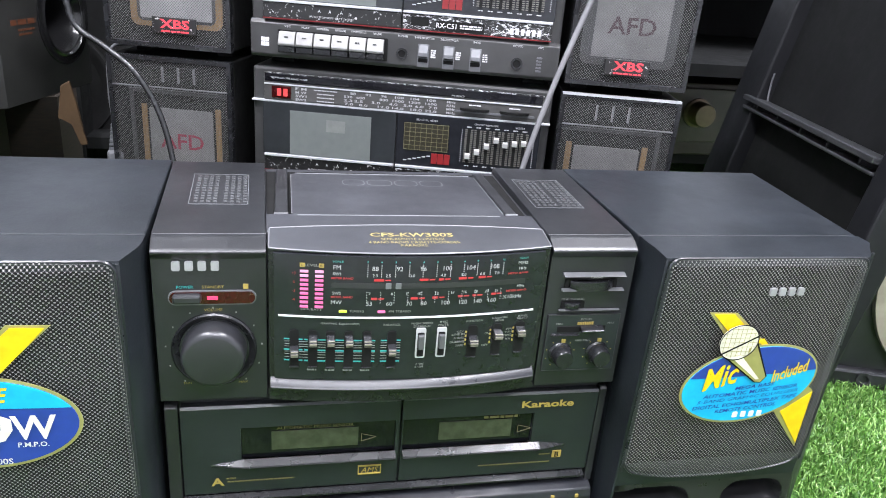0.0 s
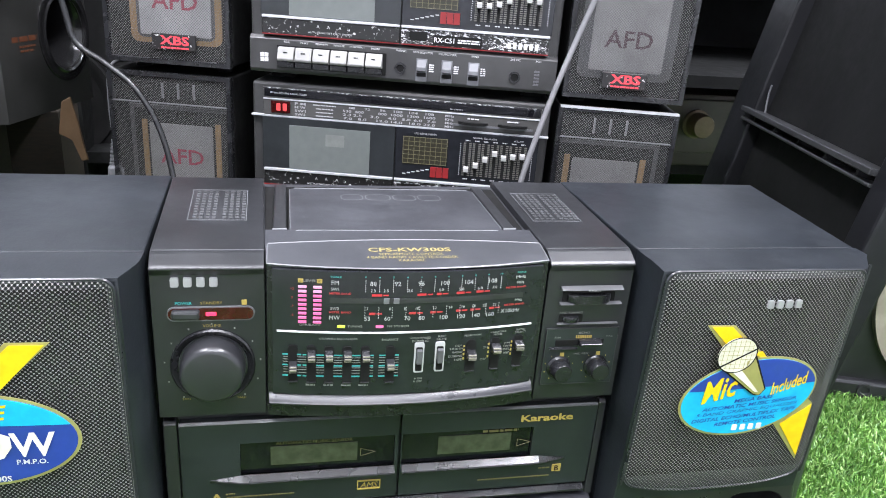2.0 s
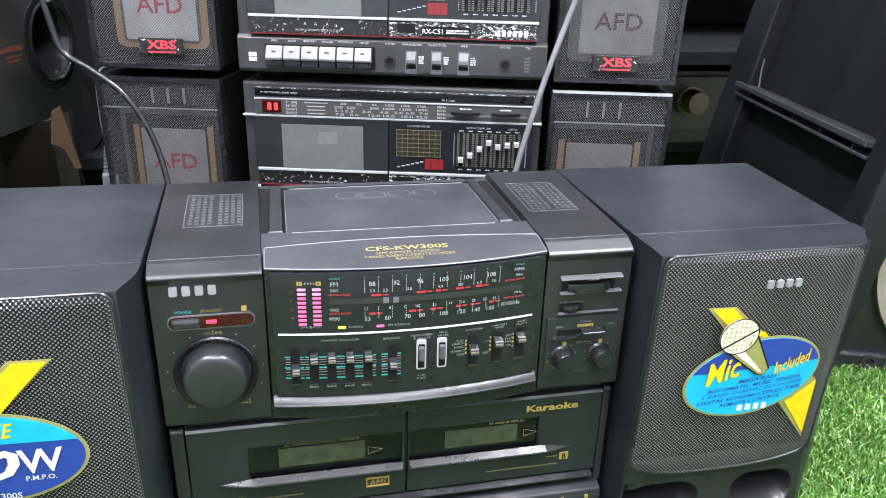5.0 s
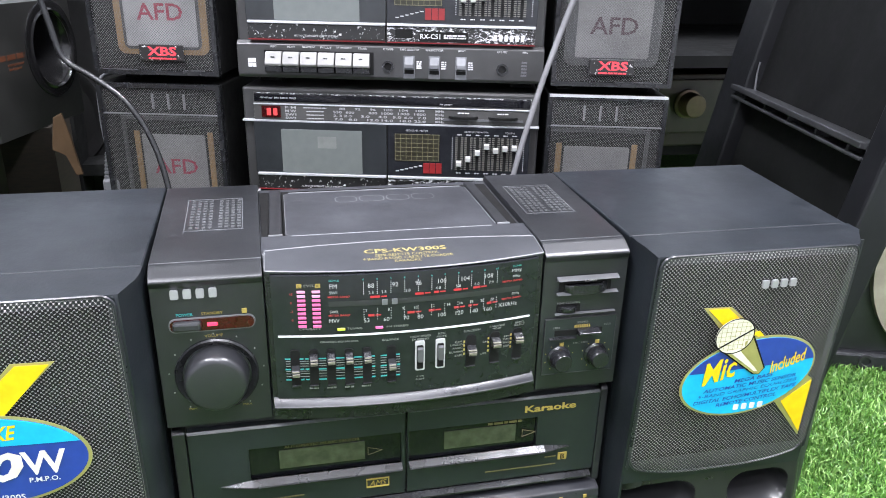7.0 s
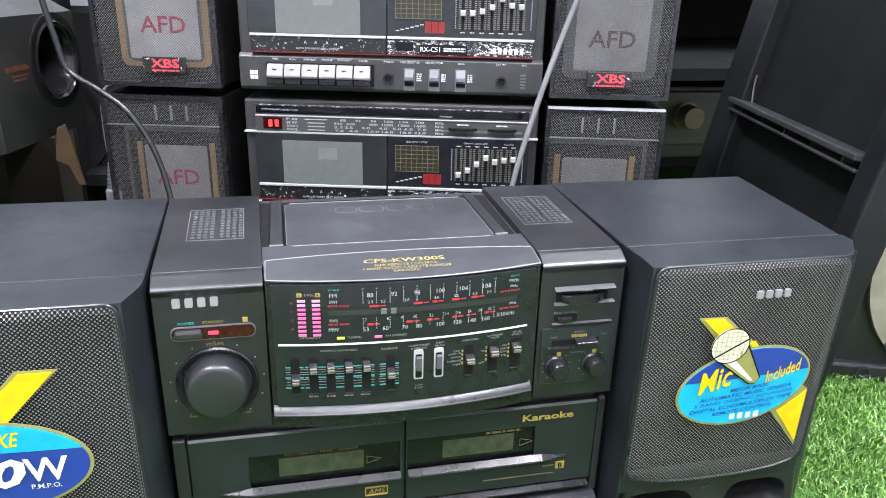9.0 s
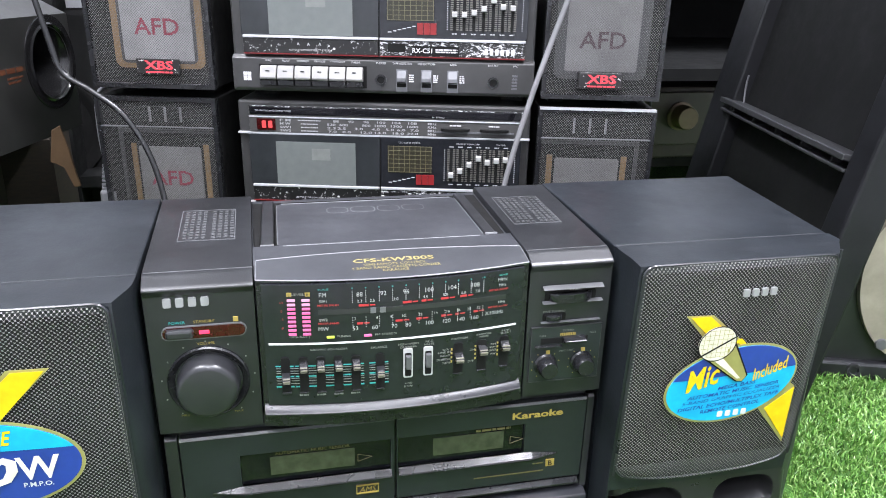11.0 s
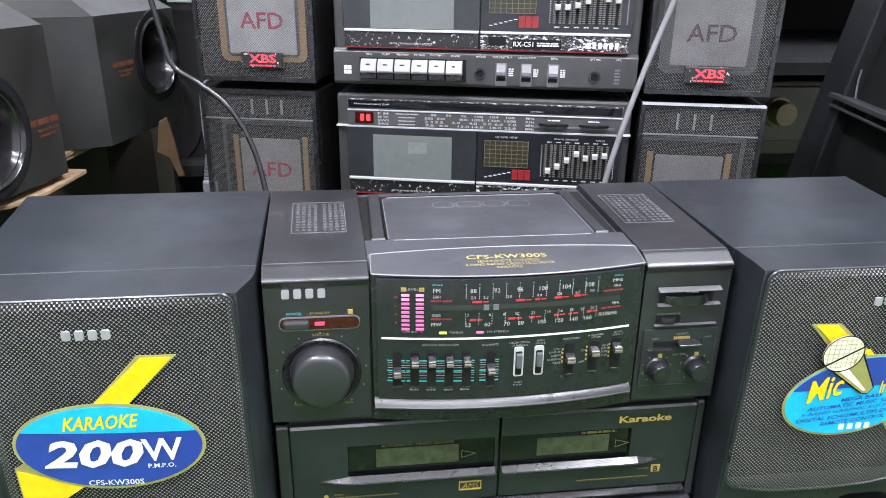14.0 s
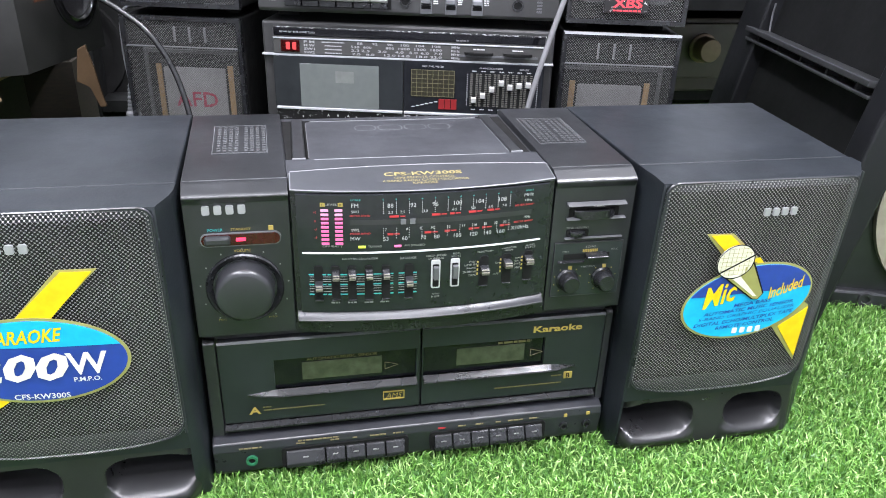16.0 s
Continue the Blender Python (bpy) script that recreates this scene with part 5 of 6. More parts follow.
        part("thumb", prism([(-0.001, zt - 0.0031), (-0.0068, zt - 0.0022), (-0.0068, zt + 0.0022), (-0.001, zt + 0.0031)], 0, x - 0.0026, x + 0.0026, 0.0004), BRIGHTKEY, s, "white slider thumb")
    part("chrome_line", box(A, B, -0.0012, 0.006, 0.1119, 0.1137, 0.0003), SILVER, u)
    t = part("tuner_panel", box(-0.0985, 0.1895, -0.0012, 0.004, 0.1140, 0.1415, 0.0006), TUNERGREY, u, "grey-black tuner scale panel")
    part("glass_strip", box(-0.0975, 0.1885, -0.0020, 0.0, 0.1330, 0.1408, 0.0004), GLOSS, t)
    part("chrome_line", box(-0.0985, 0.1895, -0.0022, 0.0, 0.1298, 0.1312, 0.0003), SILVER, t)
    part("worn_edge", box(-0.0985, 0.1895, -0.0016, 0.0, 0.1409, 0.1420), CHROME, t, "flaking chrome edge")
    bm = bm_new()
    write(bm, "FM-MW-SW1-SW2 4-BAND TUNER", -0.0720, 0.1370, 0.038, 0.0019, y=-0.0024), write(bm, "FM STEREO", 0.1020, 0.1345, 0.013, 0.0016, y=-0.0024)
    marks = (("F M", (("88", -0.006), ("92", 0.010), ("96", 0.026), ("100", 0.042), ("104", 0.058), ("108", 0.075), ("MHz", 0.0955))),
             ("M W", (("530", -0.011), ("600", 0.002), ("800", 0.026), ("1000", 0.041), ("1300", 0.058), ("1600", 0.075), ("KHz", 0.0955))),
             ("SW1", (("2.3", -0.011), ("2.5", 0.000), ("3.0", 0.018), ("4.0", 0.036), ("5.0", 0.051), ("6.0", 0.063), ("7.0", 0.077), ("MHz", 0.0955))),
             ("SW2", (("7.0", -0.010), ("8.0", 0.005), ("12.0", 0.026), ("14.0", 0.041), ("18.0", 0.060), ("22.0", 0.075), ("MHz", 0.0955))))
    for i, (nm, row) in enumerate(marks):
        z = 0.1274 - i * 0.0037
        write(bm, nm, -0.0600, z, 0.0115, 0.0026, y=-0.0016, bold=0.02)
        for tx, x in row:
            write(bm, tx, x, z, 0.0030 * len(tx), 0.0025, y=-0.0016, bold=0.015)
        bars(bm, -0.0345, z, 0.018 if i else 0.024, 0.0010, y=-0.0013, seed=i)
    part("scale_print", bm, DIALWHITE, t, "white tuning scale")
    rx = part("red_badge", box(-0.0905, -0.0705, -0.0022, 0.0, 0.1165, 0.1285, 0.0005), REDDARK, t, "dark badge with plain red shapes")
    part("mark", blocks(bm_new(), -0.0860, -0.0725, 0.1188, 0.1264, -0.0030, -0.001, 2), REDLIT, rx)
    for x in (0.1200, 0.1610):
        w = part("tuning_wheel", prism(oval(x, 0.0, 0.0155, 0.0075, seg=30), 2, 0.1205, 0.1230), DARK, t, "thin ridged tuning wheel")
        part("wheel_slot", box(x - 0.021, x + 0.021, -0.0020, 0.0, 0.1180, 0.1202), GREYP, w)
        part("wheel_label", bars(bm_new(), x, 0.1262, 0.012, 0.0012, y=-0.0016, seed=int(x * 99)), WHITE, w)
    for x in (-0.09, 0.18):
        for y in (0.05, 0.13):
            part("foot", box(x - 0.012, x + 0.012, y - 0.008, y + 0.008, -0.0095, 0.001, 0.001), DARK, u)
    return u


def satellite(name, x0, x1, zb, ht, upper, label, bright, cx, cone_mat, ring_mat):
    s = thing(name, label, "speaker", STACK @ pose(0, 0, zb), "stacked stereo speakers")
    part("cabinet", box(x0, x1, 0.007, 0.15, 0.0, ht, 0.002), DARK, s, "black wooden cabinet")
    part("front_frame", frame_strip(x0, x1, 0.0, ht, 0.0045, -0.002, 0.007), SATIN, s)
    if bright:
        part("top_edge", box(x0 + 0.001, x1 - 0.001, -0.0026, 0.004, ht - 0.0016, ht + 0.0006), SILVER, s, "bright top edge")
    cone = part("driver_plate", box(x0 + 0.004, x1 - 0.004, 0.0050, 0.0072, 0.004, ht - 0.004), DARK, s)
    if upper:
        gz0, gz1, az = 0.020, ht - 0.012, 0.062 if cx < 0 else 0.059
        bz = 0.003 if cx < 0 else 0.0
    else:
        gz0, gz1, az = 0.016, 0.112, 0.0595
    if upper:
        part("gold_frame", prism(rrect(cx - 0.047, cx + 0.047, gz0, gz1, 0.008), 1, 0.0040, 0.0052), ring_mat, cone, "cone frame")
        part("inner_frame", prism(rrect(cx - 0.040, cx + 0.040, gz0 + 0.005, gz1 - 0.006, 0.006), 1, 0.0036, 0.0042), MIDGREY, cone)
        part("flat_cone", prism(rrect(cx - 0.0365, cx + 0.0365, gz0 + 0.008, gz1 - 0.010, 0.002), 1, 0.0026, 0.0038), cone_mat, cone, "square flat cone")
    else:
        part("surround", frame_strip(cx - 0.054, cx + 0.054, gz0 - 0.008, gz1 + 0.001, 0.004, 0.0030, 0.0052), MIDGREY, cone, "grey square surround")
        for x in (cx - 0.0425, cx + 0.0365):
            part("gold_strip", box(x, x + 0.006, 0.0034, 0.0052, gz0, gz1 - 0.015, 0.0006), ring_mat, cone, "gold strip beside the cone")
        part("flat_cone", prism(rrect(cx - 0.034, cx + 0.034, gz0 + 0.005, gz1 - 0.018, 0.002), 1, 0.0026, 0.0038), cone_mat, cone, "square flat cone")
    part("cone_letters", write(bm_new(), "AFD", cx, az, 0.047, 0.0165, y=0.0022, bold=0.012), FADED if ring_mat is MIDGREY else MAROON, cone, "dark letters")
    if not upper:
        tw = part("tweeter_row", box(x0 + 0.030, x1 - 0.030, 0.0020, 0.0052, 0.1215, 0.1370), DARK, s, "black tweeter opening with bars")
        for k in (-1, 0, 1):
            part("bar", box(cx + k * 0.0165 - 0.0009, cx + k * 0.0165 + 0.0009, -0.0006, 0.0022, 0.1215, 0.1370), GREYP, tw)
        part("cross_line", box(x0 + 0.004, x1 - 0.004, -0.0022, 0.001, 0.1155, 0.1166), GREYP, s)
    # mesh, slightly pillowed
    bm = bm_new()
    n = 14
    rows = [[bm.verts.new((x0 + 0.0045 + (x1 - x0 - 0.009) * i / n, -0.0005 - 0.0022 * (1 - (2 * i / n - 1) ** 4) * (1 - (2 * j / n - 1) ** 4), 0.0045 + (ht - 0.009) * j / n)) for i in range(n + 1)] for j in range(n + 1)]
    for j in range(n):
        for i in range(n):
            bm.faces.new((rows[j][i], rows[j][i + 1], rows[j + 1][i + 1], rows[j + 1][i]))
    part("mesh_grille", bm, GRILLE2, s, "fine black steel mesh", True)
    if upper:
        b = part("badge", box(cx - 0.0225, cx + 0.0225, -0.0045, -0.0015, 0.0115 + bz, 0.0275 + bz, 0.0008), SPECK, s, "black badge with red letters")
        part("badge_letters", bars(write(bm_new(), "XBS", cx + 0.001, 0.0212 + bz, 0.030, 0.0090, y=-0.0050, bold=0.03), cx + 0.001, 0.0140 + bz, 0.028, 0.0016, y=-0.0046), paint("bright_red_letters", (0.80, 0.06, 0.08), 0.4), b, "bright red letters")
    for x in (x0 + 0.02, x1 - 0.02):
        part("foot", box(x - 0.008, x + 0.008, 0.04, 0.06, -0.0095, 0.001), DARK, s)
        part("foot", box(x - 0.008, x + 0.008, 0.11, 0.14, -0.0095, 0.001), DARK, s)


bench = part("low_bench", box(-0.275, 0.345, 0.012, 0.20, 0.0, 0.1215, 0.002), BLACKWOOD, None, m=STACK)
tagged(bench, "low black wooden bench under the stacked stereos", "bench")
portable_stereo(0.131, (0.073, 0.078, 0.085, 0.092, 0.088, 0.090, 0.091), "black portable stereo with worn chrome trim, standing on the low bench")
portable_stereo(0.2875, (0.081, 0.081, 0.083, 0.087, 0.095, 0.089, 0.088), "black portable stereo with flaking chrome trim, stacked on another")
satellite("satellite_speaker", -0.2625, -0.1330, 0.131, 0.1475, False, "small black mesh speaker with silver cone on the bench", False, -0.189, GREYCONE, GOLDFRAME)
satellite("satellite_speaker", 0.2065, 0.3285, 0.131, 0.1475, False, "small black mesh speaker with bright top edge on the bench", True, 0.261, GREYCONE, GOLDFRAME)
satellite("satellite_speaker", -0.2605, -0.1320, 0.2880, 0.1475, True, "small black mesh speaker with red badge, stacked upon another", False, -0.1885, SILVERCONE, GOLDFRAME)
satellite("satellite_speaker", 0.2075, 0.3285, 0.2880, 0.1475, True, "small black mesh speaker with scuffed red badge, stacked upon another", False, 0.2665, GREYCONE, MIDGREY)


# ---- cords ----
cord = part("black_cable", tube([(-0.25, 0.62, 0.004), (-0.25, 0.605, 0.2), (-0.252, 0.555, 0.40), (-0.268, 0.46, 0.4395), (-0.289, 0.40, 0.4415), (-0.290, 0.372, 0.42), (-0.276, 0.368, 0.336), (-0.268, 0.366, 0.308), (-0.245, 0.362, 0.292), (-0.217, 0.356, 0.269), (-0.196, 0.348, 0.233), (-0.184, 0.338, 0.186), (-0.176, 0.315, 0.120), (-0.172, 0.28, 0.03), (-0.165, 0.24, 0.004)], 0.0029), CABLE, smooth=True)
tagged(cord, "grey-black rubber cable hanging in a curve behind the recorder", "cable")
rod = part("grey_cord", tube([(0.285, 0.53, 0.004), (0.285, 0.51, 0.2), (0.272, 0.46, 0.415), (0.252, 0.33, 0.4395), (0.236, 0.279, 0.4415), (0.2245, 0.266, 0.424), (0.1965, 0.262, 0.352), (0.172, 0.254, 0.286), (0.149, 0.243, 0.214), (0.140, 0.235, 0.16), (0.136, 0.225, 0.06), (0.135, 0.21, 0.004)], 0.0028), CLEARGREY, smooth=True)
tagged(rod, "shiny grey flat cord hanging straight behind the recorder", "cable")


# ---- subwoofers on cardboard ----
def subwoofer(x, y, zc, near, far, text_s, side, port_x, label):
    """Face along local x, looking to local -y; the port at port_x; side says at which end the corner is cut."""
    th = radians(14)
    m = Matrix(((math.sin(th), -math.cos(th), 0, x), (math.cos(th), math.sin(th), 0, y), (0, 0, 1, 0), (0, 0, 0, 1)))
    s = thing("subwoofer", label, "subwoofer", m, "subwoofers")
    Z0, Z1 = 0.2145, 0.372
    if side < 0:
        plan = [(near, 0.0), (far - 0.008, 0.0), (far, 0.008), (far, 0.25), (near - 0.055, 0.25), (near - 0.055, 0.065)]
    else:
        plan = [(near + 0.008, 0.0), (far, 0.0), (far + 0.055, 0.065), (far + 0.055, 0.25), (near, 0.25), (near, 0.008)]
    # walls, with a round hole through the front for the port
    bm = bm_new()
    zt = Z1 - 0.020
    for i in range(len(plan)):
        (ax, ay), (bx, by) = plan[i], plan[(i + 1) % len(plan)]
        if ay == 0.0 and by == 0.0:
            x0, x1 = ax, bx
            continue
        bm.faces.new([bm.verts.new(p) for p in ((ax, ay, Z0), (bx, by, Z0), (bx, by, zt), (ax, ay, zt))])
    for z in (Z0, zt):
        bm.faces.new([bm.verts.new((a, b, z)) for a, b in plan])
    angles = sorted([2 * math.pi * k / 60 for k in range(60)] + [math.atan2(z - zc, x - port_x) % (2 * math.pi) for x in (x0, x1) for z in (Z0, zt)])
    ring, rect = [], []
    for a in angles:
        ca, sa = math.cos(a), math.sin(a)
        reach = min(((x1 if ca > 0 else x0) - port_x) / ca if abs(ca) > 1e-9 else 9, ((zt if sa > 0 else Z0) - zc) / sa if abs(sa) > 1e-9 else 9)
        ring.append(bm.verts.new((port_x + 0.040 * ca, 0, zc + 0.040 * sa)))
        rect.append(bm.verts.new((port_x + reach * ca, 0, zc + reach * sa)))
    for k in range(len(angles)):
        q = (k + 1) % len(angles)
        bm.faces.new((ring[k], ring[q], rect[q], rect[k]))
    bmesh.ops.remove_doubles(bm, verts=bm.verts, dist=0.0002)
    uprights = [e for e in bm.edges if abs(e.verts[0].co.z - e.verts[1].co.z) > 0.12 and (e.verts[0].co.xy - e.verts[1].co.xy).length < 1e-4]
    bmesh.ops.bevel(bm, geom=uprights, offset=0.012, segments=4, profile=0.5, affect="EDGES")
    part("cabinet", bm, SUBGREY, s, "charcoal moulded cabinet")
    top = bm_new()
    cx, cy = sum(p[0] for p in plan) / 6, 0.125
    r0 = [top.verts.new((a, b, Z1 - 0.0205)) for a, b in plan]
    r1 = [top.verts.new((cx + (a - cx) * 0.88, cy + (b - cy) * 0.74, Z1)) for a, b in plan]
    for i in range(6):
        k = (i + 1) % 6
        top.faces.new((r0[i], r0[k], r1[k], r1[i]))
    top.faces.new(r1)
    part("sloped_top", top, SUBGREY, s, "sloped charcoal top")
    part("top_inset", box(cx - 0.045, cx + 0.045, 0.05, 0.2, Z1 - 0.002, Z1 + 0.0012, 0.0008), SUBGREY, s)
    face = Matrix.Translation((port_x, 0, zc))
    p = part("port", lathe([(0.0545, -0.003), (0.0545, 0.0008), (0.0530, 0.0014), (0.050, 0.0010), (0.0455, 0.0012), (0.0435, 0.0030), (0.0415, 0.0005), (0.038, -0.008), (0.034, -0.022), (0.031, -0.042), (0.0290, -0.080)], 56, m=face), PORTBLACK, s, "round flared glossy bass port", True)
    part("port_dark", lathe([(0.0290, -0.078), (0.0, -0.078)], 40, m=face), DARK, p)
    bm = bm_new()
    bars(bm, text_s, zc - 0.0005, 0.046, 0.0055, y=0.0, seed=3), bars(bm, text_s + 0.004, zc - 0.0085, 0.030, 0.0022, y=0.0, seed=4), bars(bm, text_s + 0.002, zc - 0.0130, 0.024, 0.0022, y=0.0, seed=5)
    part("front_print", bm, paint("rust_print", (0.085, 0.028, 0.012), 0.5), s, "rust-red worn lettering")


subwoofer(-0.3294, 0.5336, 0.2985, -0.112, 0.074, -0.066, -1, 0.015, "charcoal subwoofer with round port, resting on a cardboard box")
subwoofer(-0.3870, 0.2320, 0.2690, -0.075, 0.085, 0.064, 1, -0.012, "charcoal subwoofer with flared port beside another on cardboard")


def carton(name, x0, x1, y0, y1, z1, label, flaps, mat):
    c = thing(name, label, "cardboard box", group="cartons")
    for q in ((x0, x1, y0, y0 + 0.005), (x0, x1, y1 - 0.005, y1), (x0, x0 + 0.005, y0 + 0.005, y1 - 0.005), (x1 - 0.005, x1, y0 + 0.005, y1 - 0.005)):
        part("side", box(*q, 0, z1), mat, c)
    part("bottom", box(x0 + 0.005, x1 - 0.005, y0 + 0.005, y1 - 0.005, 0, 0.006), mat, c)
    for q, z in flaps:
        part("flap", prism(q, 2, z, z + 0.0042, 0.0008), CARD, c, "loose cardboard flap")
    return c


big_box = carton("cardboard_box", -0.72, -0.420, -0.02, 0.60, 0.2098, "brown cardboard box with crushed flaps under the subwoofers", [([(-0.71, 0.0), (-0.440, 0.0), (-0.402, 0.235), (-0.392, 0.262), (-0.379, 0.290), (-0.381, 0.338), (-0.71, 0.340)], 0.2100), ([(-0.71, 0.346), (-0.400, 0.346), (-0.396, 0.392), (-0.392, 0.425), (-0.388, 0.470), (-0.378, 0.505), (-0.380, 0.560), (-0.71, 0.590)], 0.2100), ([(-0.419, 0.215), (-0.389, 0.235), (-0.372, 0.275), (-0.362, 0.350), (-0.419, 0.362)], 0.2035), ([(-0.419, 0.385), (-0.398, 0.392), (-0.390, 0.455), (-0.380, 0.512), (-0.390, 0.540), (-0.419, 0.53)], 0.2045)], SHADECARD)
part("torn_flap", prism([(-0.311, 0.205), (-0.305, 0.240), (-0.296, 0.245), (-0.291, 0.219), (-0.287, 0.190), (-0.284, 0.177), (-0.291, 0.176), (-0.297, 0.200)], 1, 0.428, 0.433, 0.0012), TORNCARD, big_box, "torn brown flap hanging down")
carton("cardboard_box", -0.49, -0.380, 0.68, 0.78, 0.178, "brown cardboard box standing open in the dark corner", [([(-0.485, 0.65), (-0.41, 0.65), (-0.385, 0.71), (-0.485, 0.71)], 0.1782)], SHADECARD)


# ---- leaning black board and big speakers ----
def leaning_board():
    a = Vector((0.515, 0.445, 0.26))
    uu = (Vector((0.435, 0.125, 0.26)) - a).normalized()
    out = Vector((-uu.y, uu.x, 0))
    if out.x < 0:
        out = -out
    v = Vector((0, 0, 1)) * math.cos(radians(10.5)) + out * math.sin(radians(10.5))
    nrm = uu.cross(v).normalized()
    if nrm.x > 0:
        nrm = -nrm
    m = Matrix(((uu.x, nrm.x, v.x, a.x), (uu.y, nrm.y, v.y, a.y), (uu.z, nrm.z, v.z, a.z), (0, 0, 0, 1)))
    b = thing("speaker_cabinet", "tall empty black speaker cabinet leaning, with ribbed cross bar", "speaker cabinet", m)
    lo, hi = -0.262, 0.46
    part("back_board", box(0.020, 0.338, -0.030, -0.018, lo, hi), BLACKWOOD, b, "matt black board")
    part("side_rail", box(-0.056, 0.022, -0.030, 0.0, lo, hi, 0.003), RAIL, b, "worn charcoal side rail")
    part("side_rail", box(0.336, 0.370, -0.030, 0.004, lo, hi, 0.003), RAIL, b, "grained charcoal side rail")
    c = part("cross_bar", box(0.004, 0.336, -0.018, 0.010, -0.004, 0.002, 0.001), MIDGREY, b, "ribbed plastic cross bar")
    part("bar_lip", box(0.004, 0.336, -0.018, 0.006, -0.0145, -0.0110, 0.001), MIDGREY, c)
    for k in range(5):
        x = 0.04 + k * 0.066
        part("bar_rib", box(x, x + 0.004, -0.016, 0.003, -0.011, -0.004), MIDGREY, c)
    part("wire_stub", tube([(0.030, -0.012, 0.0), (0.028, -0.008, 0.022), (0.030, -0.006, 0.036)], 0.0012), GREYP, c)
    return b


leaning_board()


def floor_speaker():
    """Angled so that its driver side looks towards the recorder."""
    m = pose(0.486, 0.173, 0.0, 0, 0, -19.3)
    s = thing("floor_speaker", "black floor speaker with beige oval driver frame standing on turf", "speaker", m)
    x1, zt = 0.30, 0.50
    part("cabinet", prism([(0.0, 0.0), (x1, 0.0), (x1, zt), (0.045, zt), (0.012, 0.16)], 1, 0.012, 0.22, 0.004), BLACK, s, "black moulded cabinet")
    part("edge_trim", prism([(0.0, 0.0), (0.012, 0.0), (0.022, 0.16), (0.055, zt), (0.045, zt), (0.010, 0.16)], 1, 0.002, 0.0125), MIDGREY, s)
    part("foot_plate", box(0.0, x1, 0.002, 0.014, 0.0, 0.020, 0.003), BLACK, s)
    f = part("driver_frame", prism(oval(0.115, 0.125, 0.082, 0.105, 0, 44), 1, 0.003, 0.0125, 0.0015), plastic("beige_frame", (0.29, 0.265, 0.205), 0.4), s, "beige oval driver frame")
    part("driver_cone", prism(oval(0.120, 0.125, 0.060, 0.082, 0, 40), 1, 0.0015, 0.004), DARK, f)
    for x, z in ((0.068, 0.045), (0.162, 0.045)):
        part("screw", lathe([(0.0065, 0), (0.006, 0.003), (0, 0.0035)], 16, m=Matrix.Translation((x, 0.003, z))), GREYP, f, smooth=True)
    part("bolt", lathe([(0.008, -0.001), (0.008, 0.002), (0.005, 0.002), (0.004, -0.001), (0, -0.001)], 20, m=Matrix.Translation((0.047, 0.002, 0.0115))), MIDGREY, s, "recessed foot bolt", True)


floor_speaker()


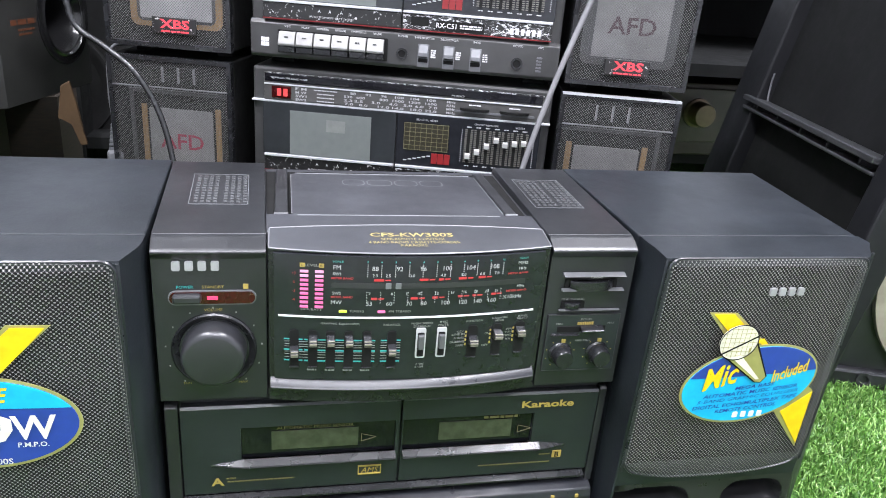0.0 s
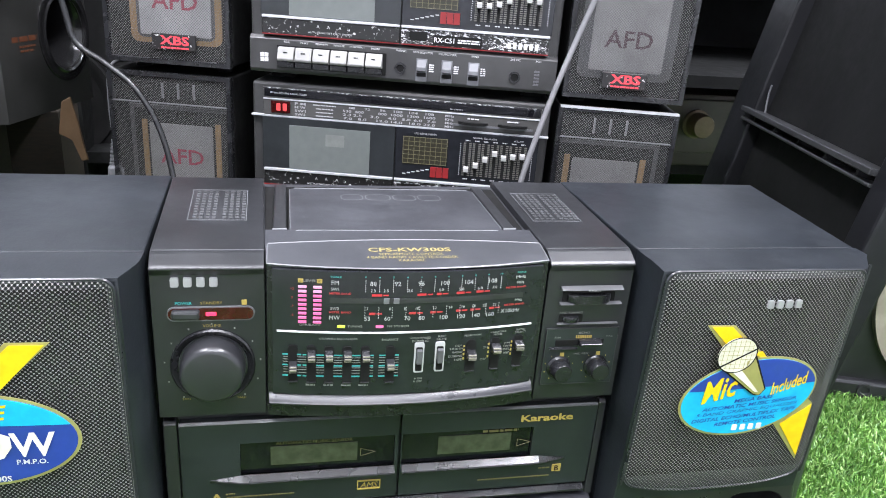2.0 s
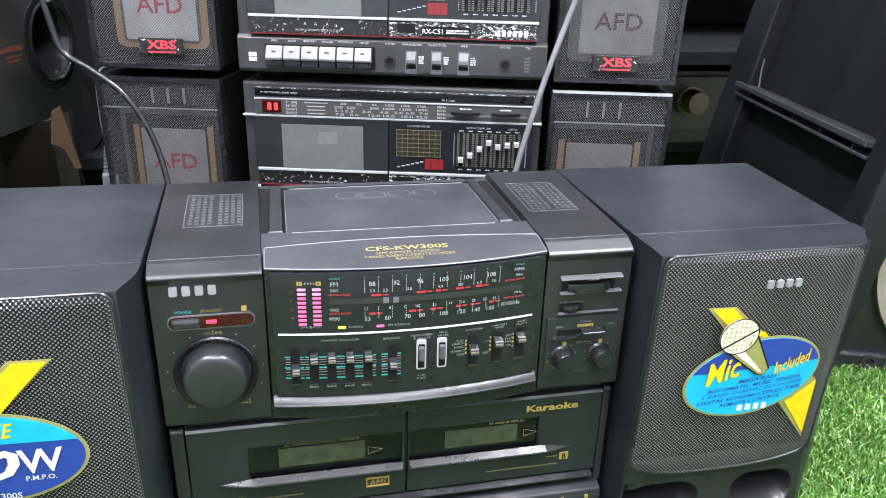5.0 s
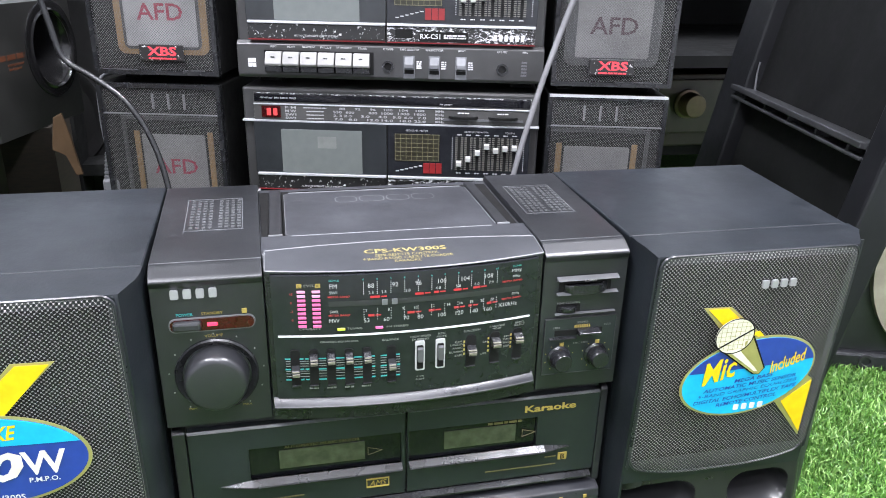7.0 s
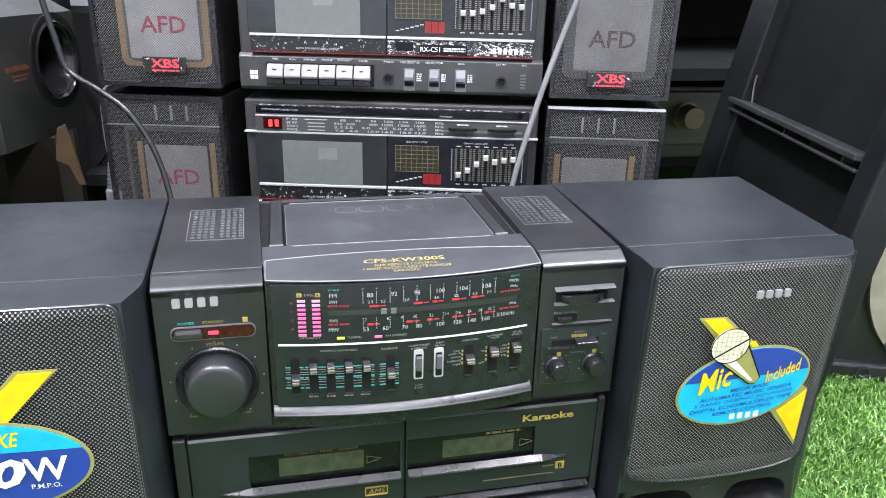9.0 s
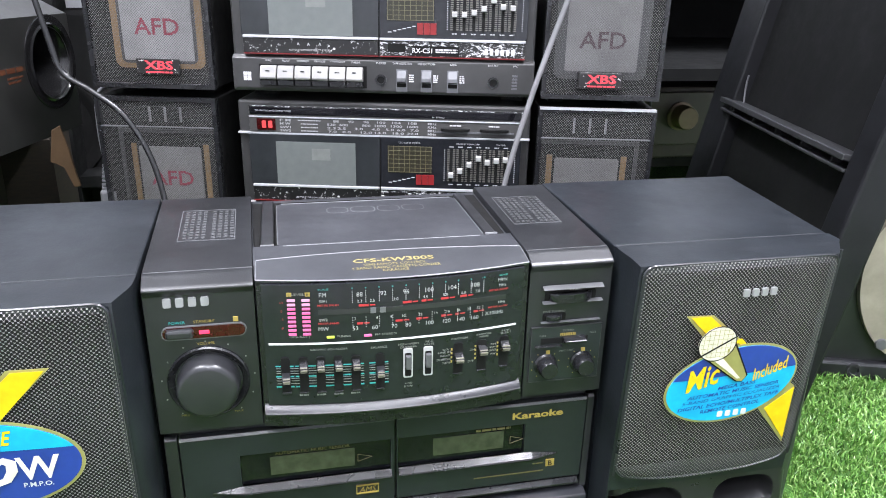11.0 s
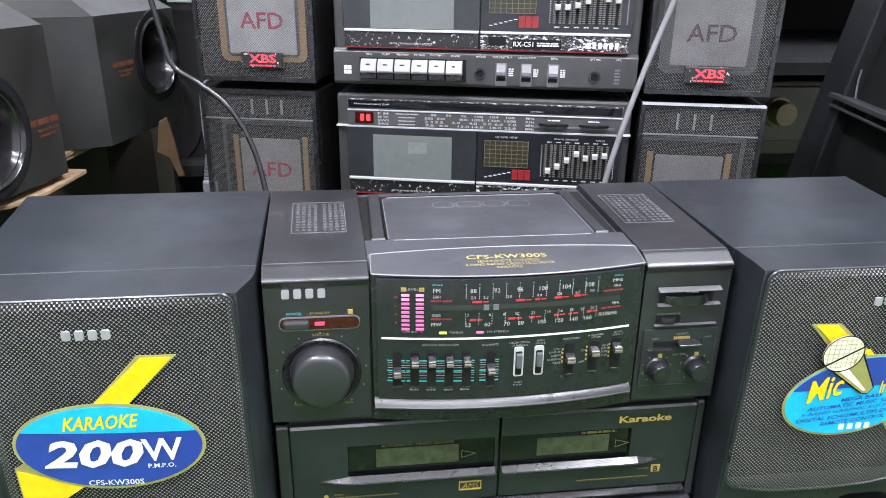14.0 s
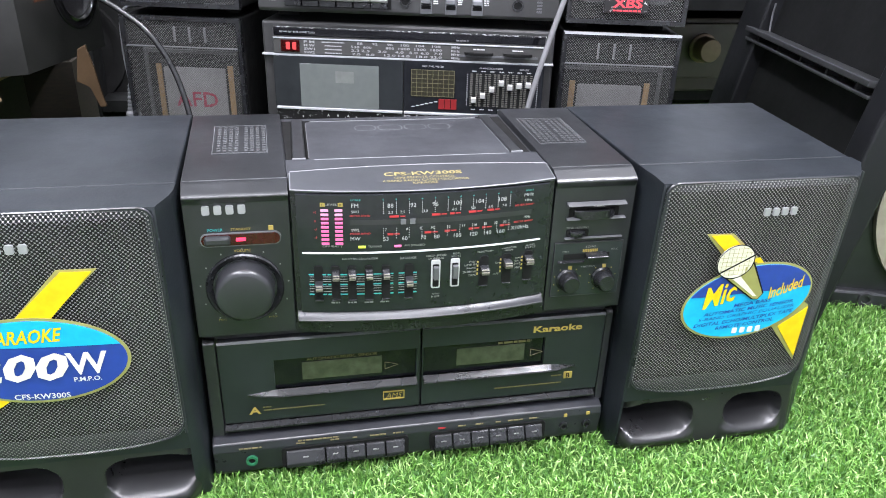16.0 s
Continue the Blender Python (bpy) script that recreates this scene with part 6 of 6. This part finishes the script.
# ---- dark shelf at the back with an amplifier ----
def back_shelf():
    s = thing("shelf_unit", "dark wooden shelf unit in shadow at the back", "shelf")
    part("back_panel", box(-0.40, 1.55, 1.20, 1.22, 0.0, 0.46), BLACKWOOD, s)
    for x in (-0.40, 1.53):
        part("side_panel", box(x, x + 0.02, 0.80, 1.199, 0.0, 0.46), BLACKWOOD, s)
    for z in (0.075, 0.42):
        part("shelf_board", box(-0.379, 1.529, 0.80, 1.199, z, z + 0.018), BLACKWOOD, s)
    # board added with an overhang to keep the ceiling light off the amplifier
    part("shelf_board", box(0.50, 1.529, 0.60, 1.199, 0.262, 0.280), BLACKWOOD, s)
    part("divider", box(0.482, 0.500, 0.70, 1.199, 0.093, 0.4195), BLACKWOOD, s)
    a = thing("amplifier", "old champagne-faced amplifier with round brass knob on shelf", "amplifier")
    part("case", box(0.571, 0.943, 0.792, 1.08, 0.094, 0.2250, 0.003), plastic("brown_case", (0.035, 0.026, 0.018), 0.5), a, "brown case")
    part("front_plate", box(0.573, 0.941, 0.784, 0.7915, 0.120, 0.2165, 0.002), CHAMPAGNE, a, "champagne metal front plate")
    k = part("knob", lathe([(0.026, 0), (0.026, 0.004), (0.0215, 0.005), (0.0208, 0.028), (0.019, 0.031), (0.0, 0.0315)], 44, m=Matrix.Translation((0.651, 0.784, 0.1735))), BRASS, a, "round brass knob", True)
    part("switch_bar", box(0.586, 0.590, 0.779, 0.784, 0.137, 0.202, 0.001), GREYP, a)
    h = thing("dark_speaker", "dark speaker box standing in shadow by the cartons", "speaker")
    part("cabinet", box(-0.56, -0.30, 0.86, 1.1, 0.0, 0.345, 0.01), DARK, h)
    part("cone_ring", lathe([(0.09, 0), (0.088, 0.006), (0.08, 0.006), (0.03, -0.02), (0, -0.018)], 40, m=Matrix.Translation((-0.43, 0.86, 0.16))), DARK, h, smooth=True)
    c = part("white_card", prism([(-0.388, 0.3455), (-0.331, 0.3455), (-0.327, 0.425), (-0.384, 0.425)], 1, 0.876, 0.880), CEIL)
    tagged(c, "white card standing on the dark speaker box", "card")
    p = thing("power_plug", "grey moulded plug on a thin cord hanging beside the speakers", "plug")
    part("cord", tube([(-0.205, 0.520, 0.2812), (-0.235, 0.470, 0.2822), (-0.2535, 0.434, 0.279), (-0.2570, 0.428, 0.24), (-0.2545, 0.425, 0.203)], 0.0020), GREYP, p, smooth=True)
    bm = bm_new()
    for i in range(7):
        add_box(bm, -0.2578 - i * 0.0006, -0.2512 + i * 0.0006, 0.4215, 0.4285, 0.199 - i * 0.0042, 0.2022 - i * 0.0042, 0.0006)
    part("strain_relief", bm, GREYP, p)
    part("plug_body", box(-0.2635, -0.2455, 0.418, 0.432, 0.135, 0.1735, 0.003), GREYP, p)


back_shelf()


# ---- tube lights ----
for lx, ly, lz, sx, sy in LAMPS:
    t = thing("tube_light", "white fluorescent tube light fixed under the ceiling", "light", pose(lx, ly, lz), "tube lights")
    part("housing", box(-sx / 2, sx / 2, -sy / 2, sy / 2, 0.0, 0.14, 0.004), CEIL, t)
    part("tube", box(-sx / 2 + 0.03, sx / 2 - 0.03, -sy / 2 + 0.03, sy / 2 - 0.03, -0.03, 0.0, 0.006), paint("lit_tube", (0.95, 0.98, 1.0), 0.4, emit=4.0), t)


# ---- turf blades ----
def blades(name, n, x0, x1, y0, y1, seed, keep, length=(0.009, 0.019)):
    rnd = np.random.RandomState(seed)
    x, y = rnd.uniform(x0, x1, n), rnd.uniform(y0, y1, n)
    ok = np.array([keep(a, b) for a, b in zip(x, y)])
    x, y = x[ok], y[ok]
    n = len(x)
    L, az, lean, curl = rnd.uniform(*length, n), rnd.uniform(0, 2 * np.pi, n), rnd.uniform(0.05, 0.75, n), rnd.uniform(0.2, 1.0, n)
    w, face = rnd.uniform(0.00045, 0.0009, n), rnd.uniform(0, 2 * np.pi, n)
    dx, dy, wx, wy = np.cos(az), np.sin(az), np.cos(face), np.sin(face)
    h1, o1 = L * 0.55 * np.cos(lean), L * 0.55 * np.sin(lean)
    l2 = np.minimum(lean + curl, 1.45)
    h2, o2 = h1 + L * 0.45 * np.cos(l2), o1 + L * 0.45 * np.sin(l2)
    V = np.stack([np.stack([x - wx * w, y - wy * w, np.full(n, -0.001)], 1), np.stack([x + wx * w, y + wy * w, np.full(n, -0.001)], 1),
                  np.stack([x + dx * o1 + wx * w * 0.9, y + dy * o1 + wy * w * 0.9, h1], 1), np.stack([x + dx * o1 - wx * w * 0.9, y + dy * o1 - wy * w * 0.9, h1], 1),
                  np.stack([x + dx * o2, y + dy * o2, h2], 1)], 1).reshape(-1, 3)
    i = np.arange(n) * 5
    F = [f for k in i.tolist() for f in ((k, k + 1, k + 2, k + 3), (k + 3, k + 2, k + 4))]
    me = bpy.data.meshes.new(name)
    me.from_pydata(V.tolist(), [], F)
    me.materials.append(TURF)
    return tagged(new(name, me), "short bright green artificial grass blades on the mat", "turf", kind="stuff")


def clear(x, y):
    front = -0.020 if 0.153 < abs(x) < 0.322 else 0.003
    return not (-0.345 < x < 0.345 and front < y < 0.175)


blades("turf_blades", 120000, -0.28, 0.80, -0.20, 0.30, 3, clear, (0.007, 0.0125))
blades("turf_blades", 42000, -0.85, 1.0, -0.95, -0.16, 4, clear, (0.011, 0.021))
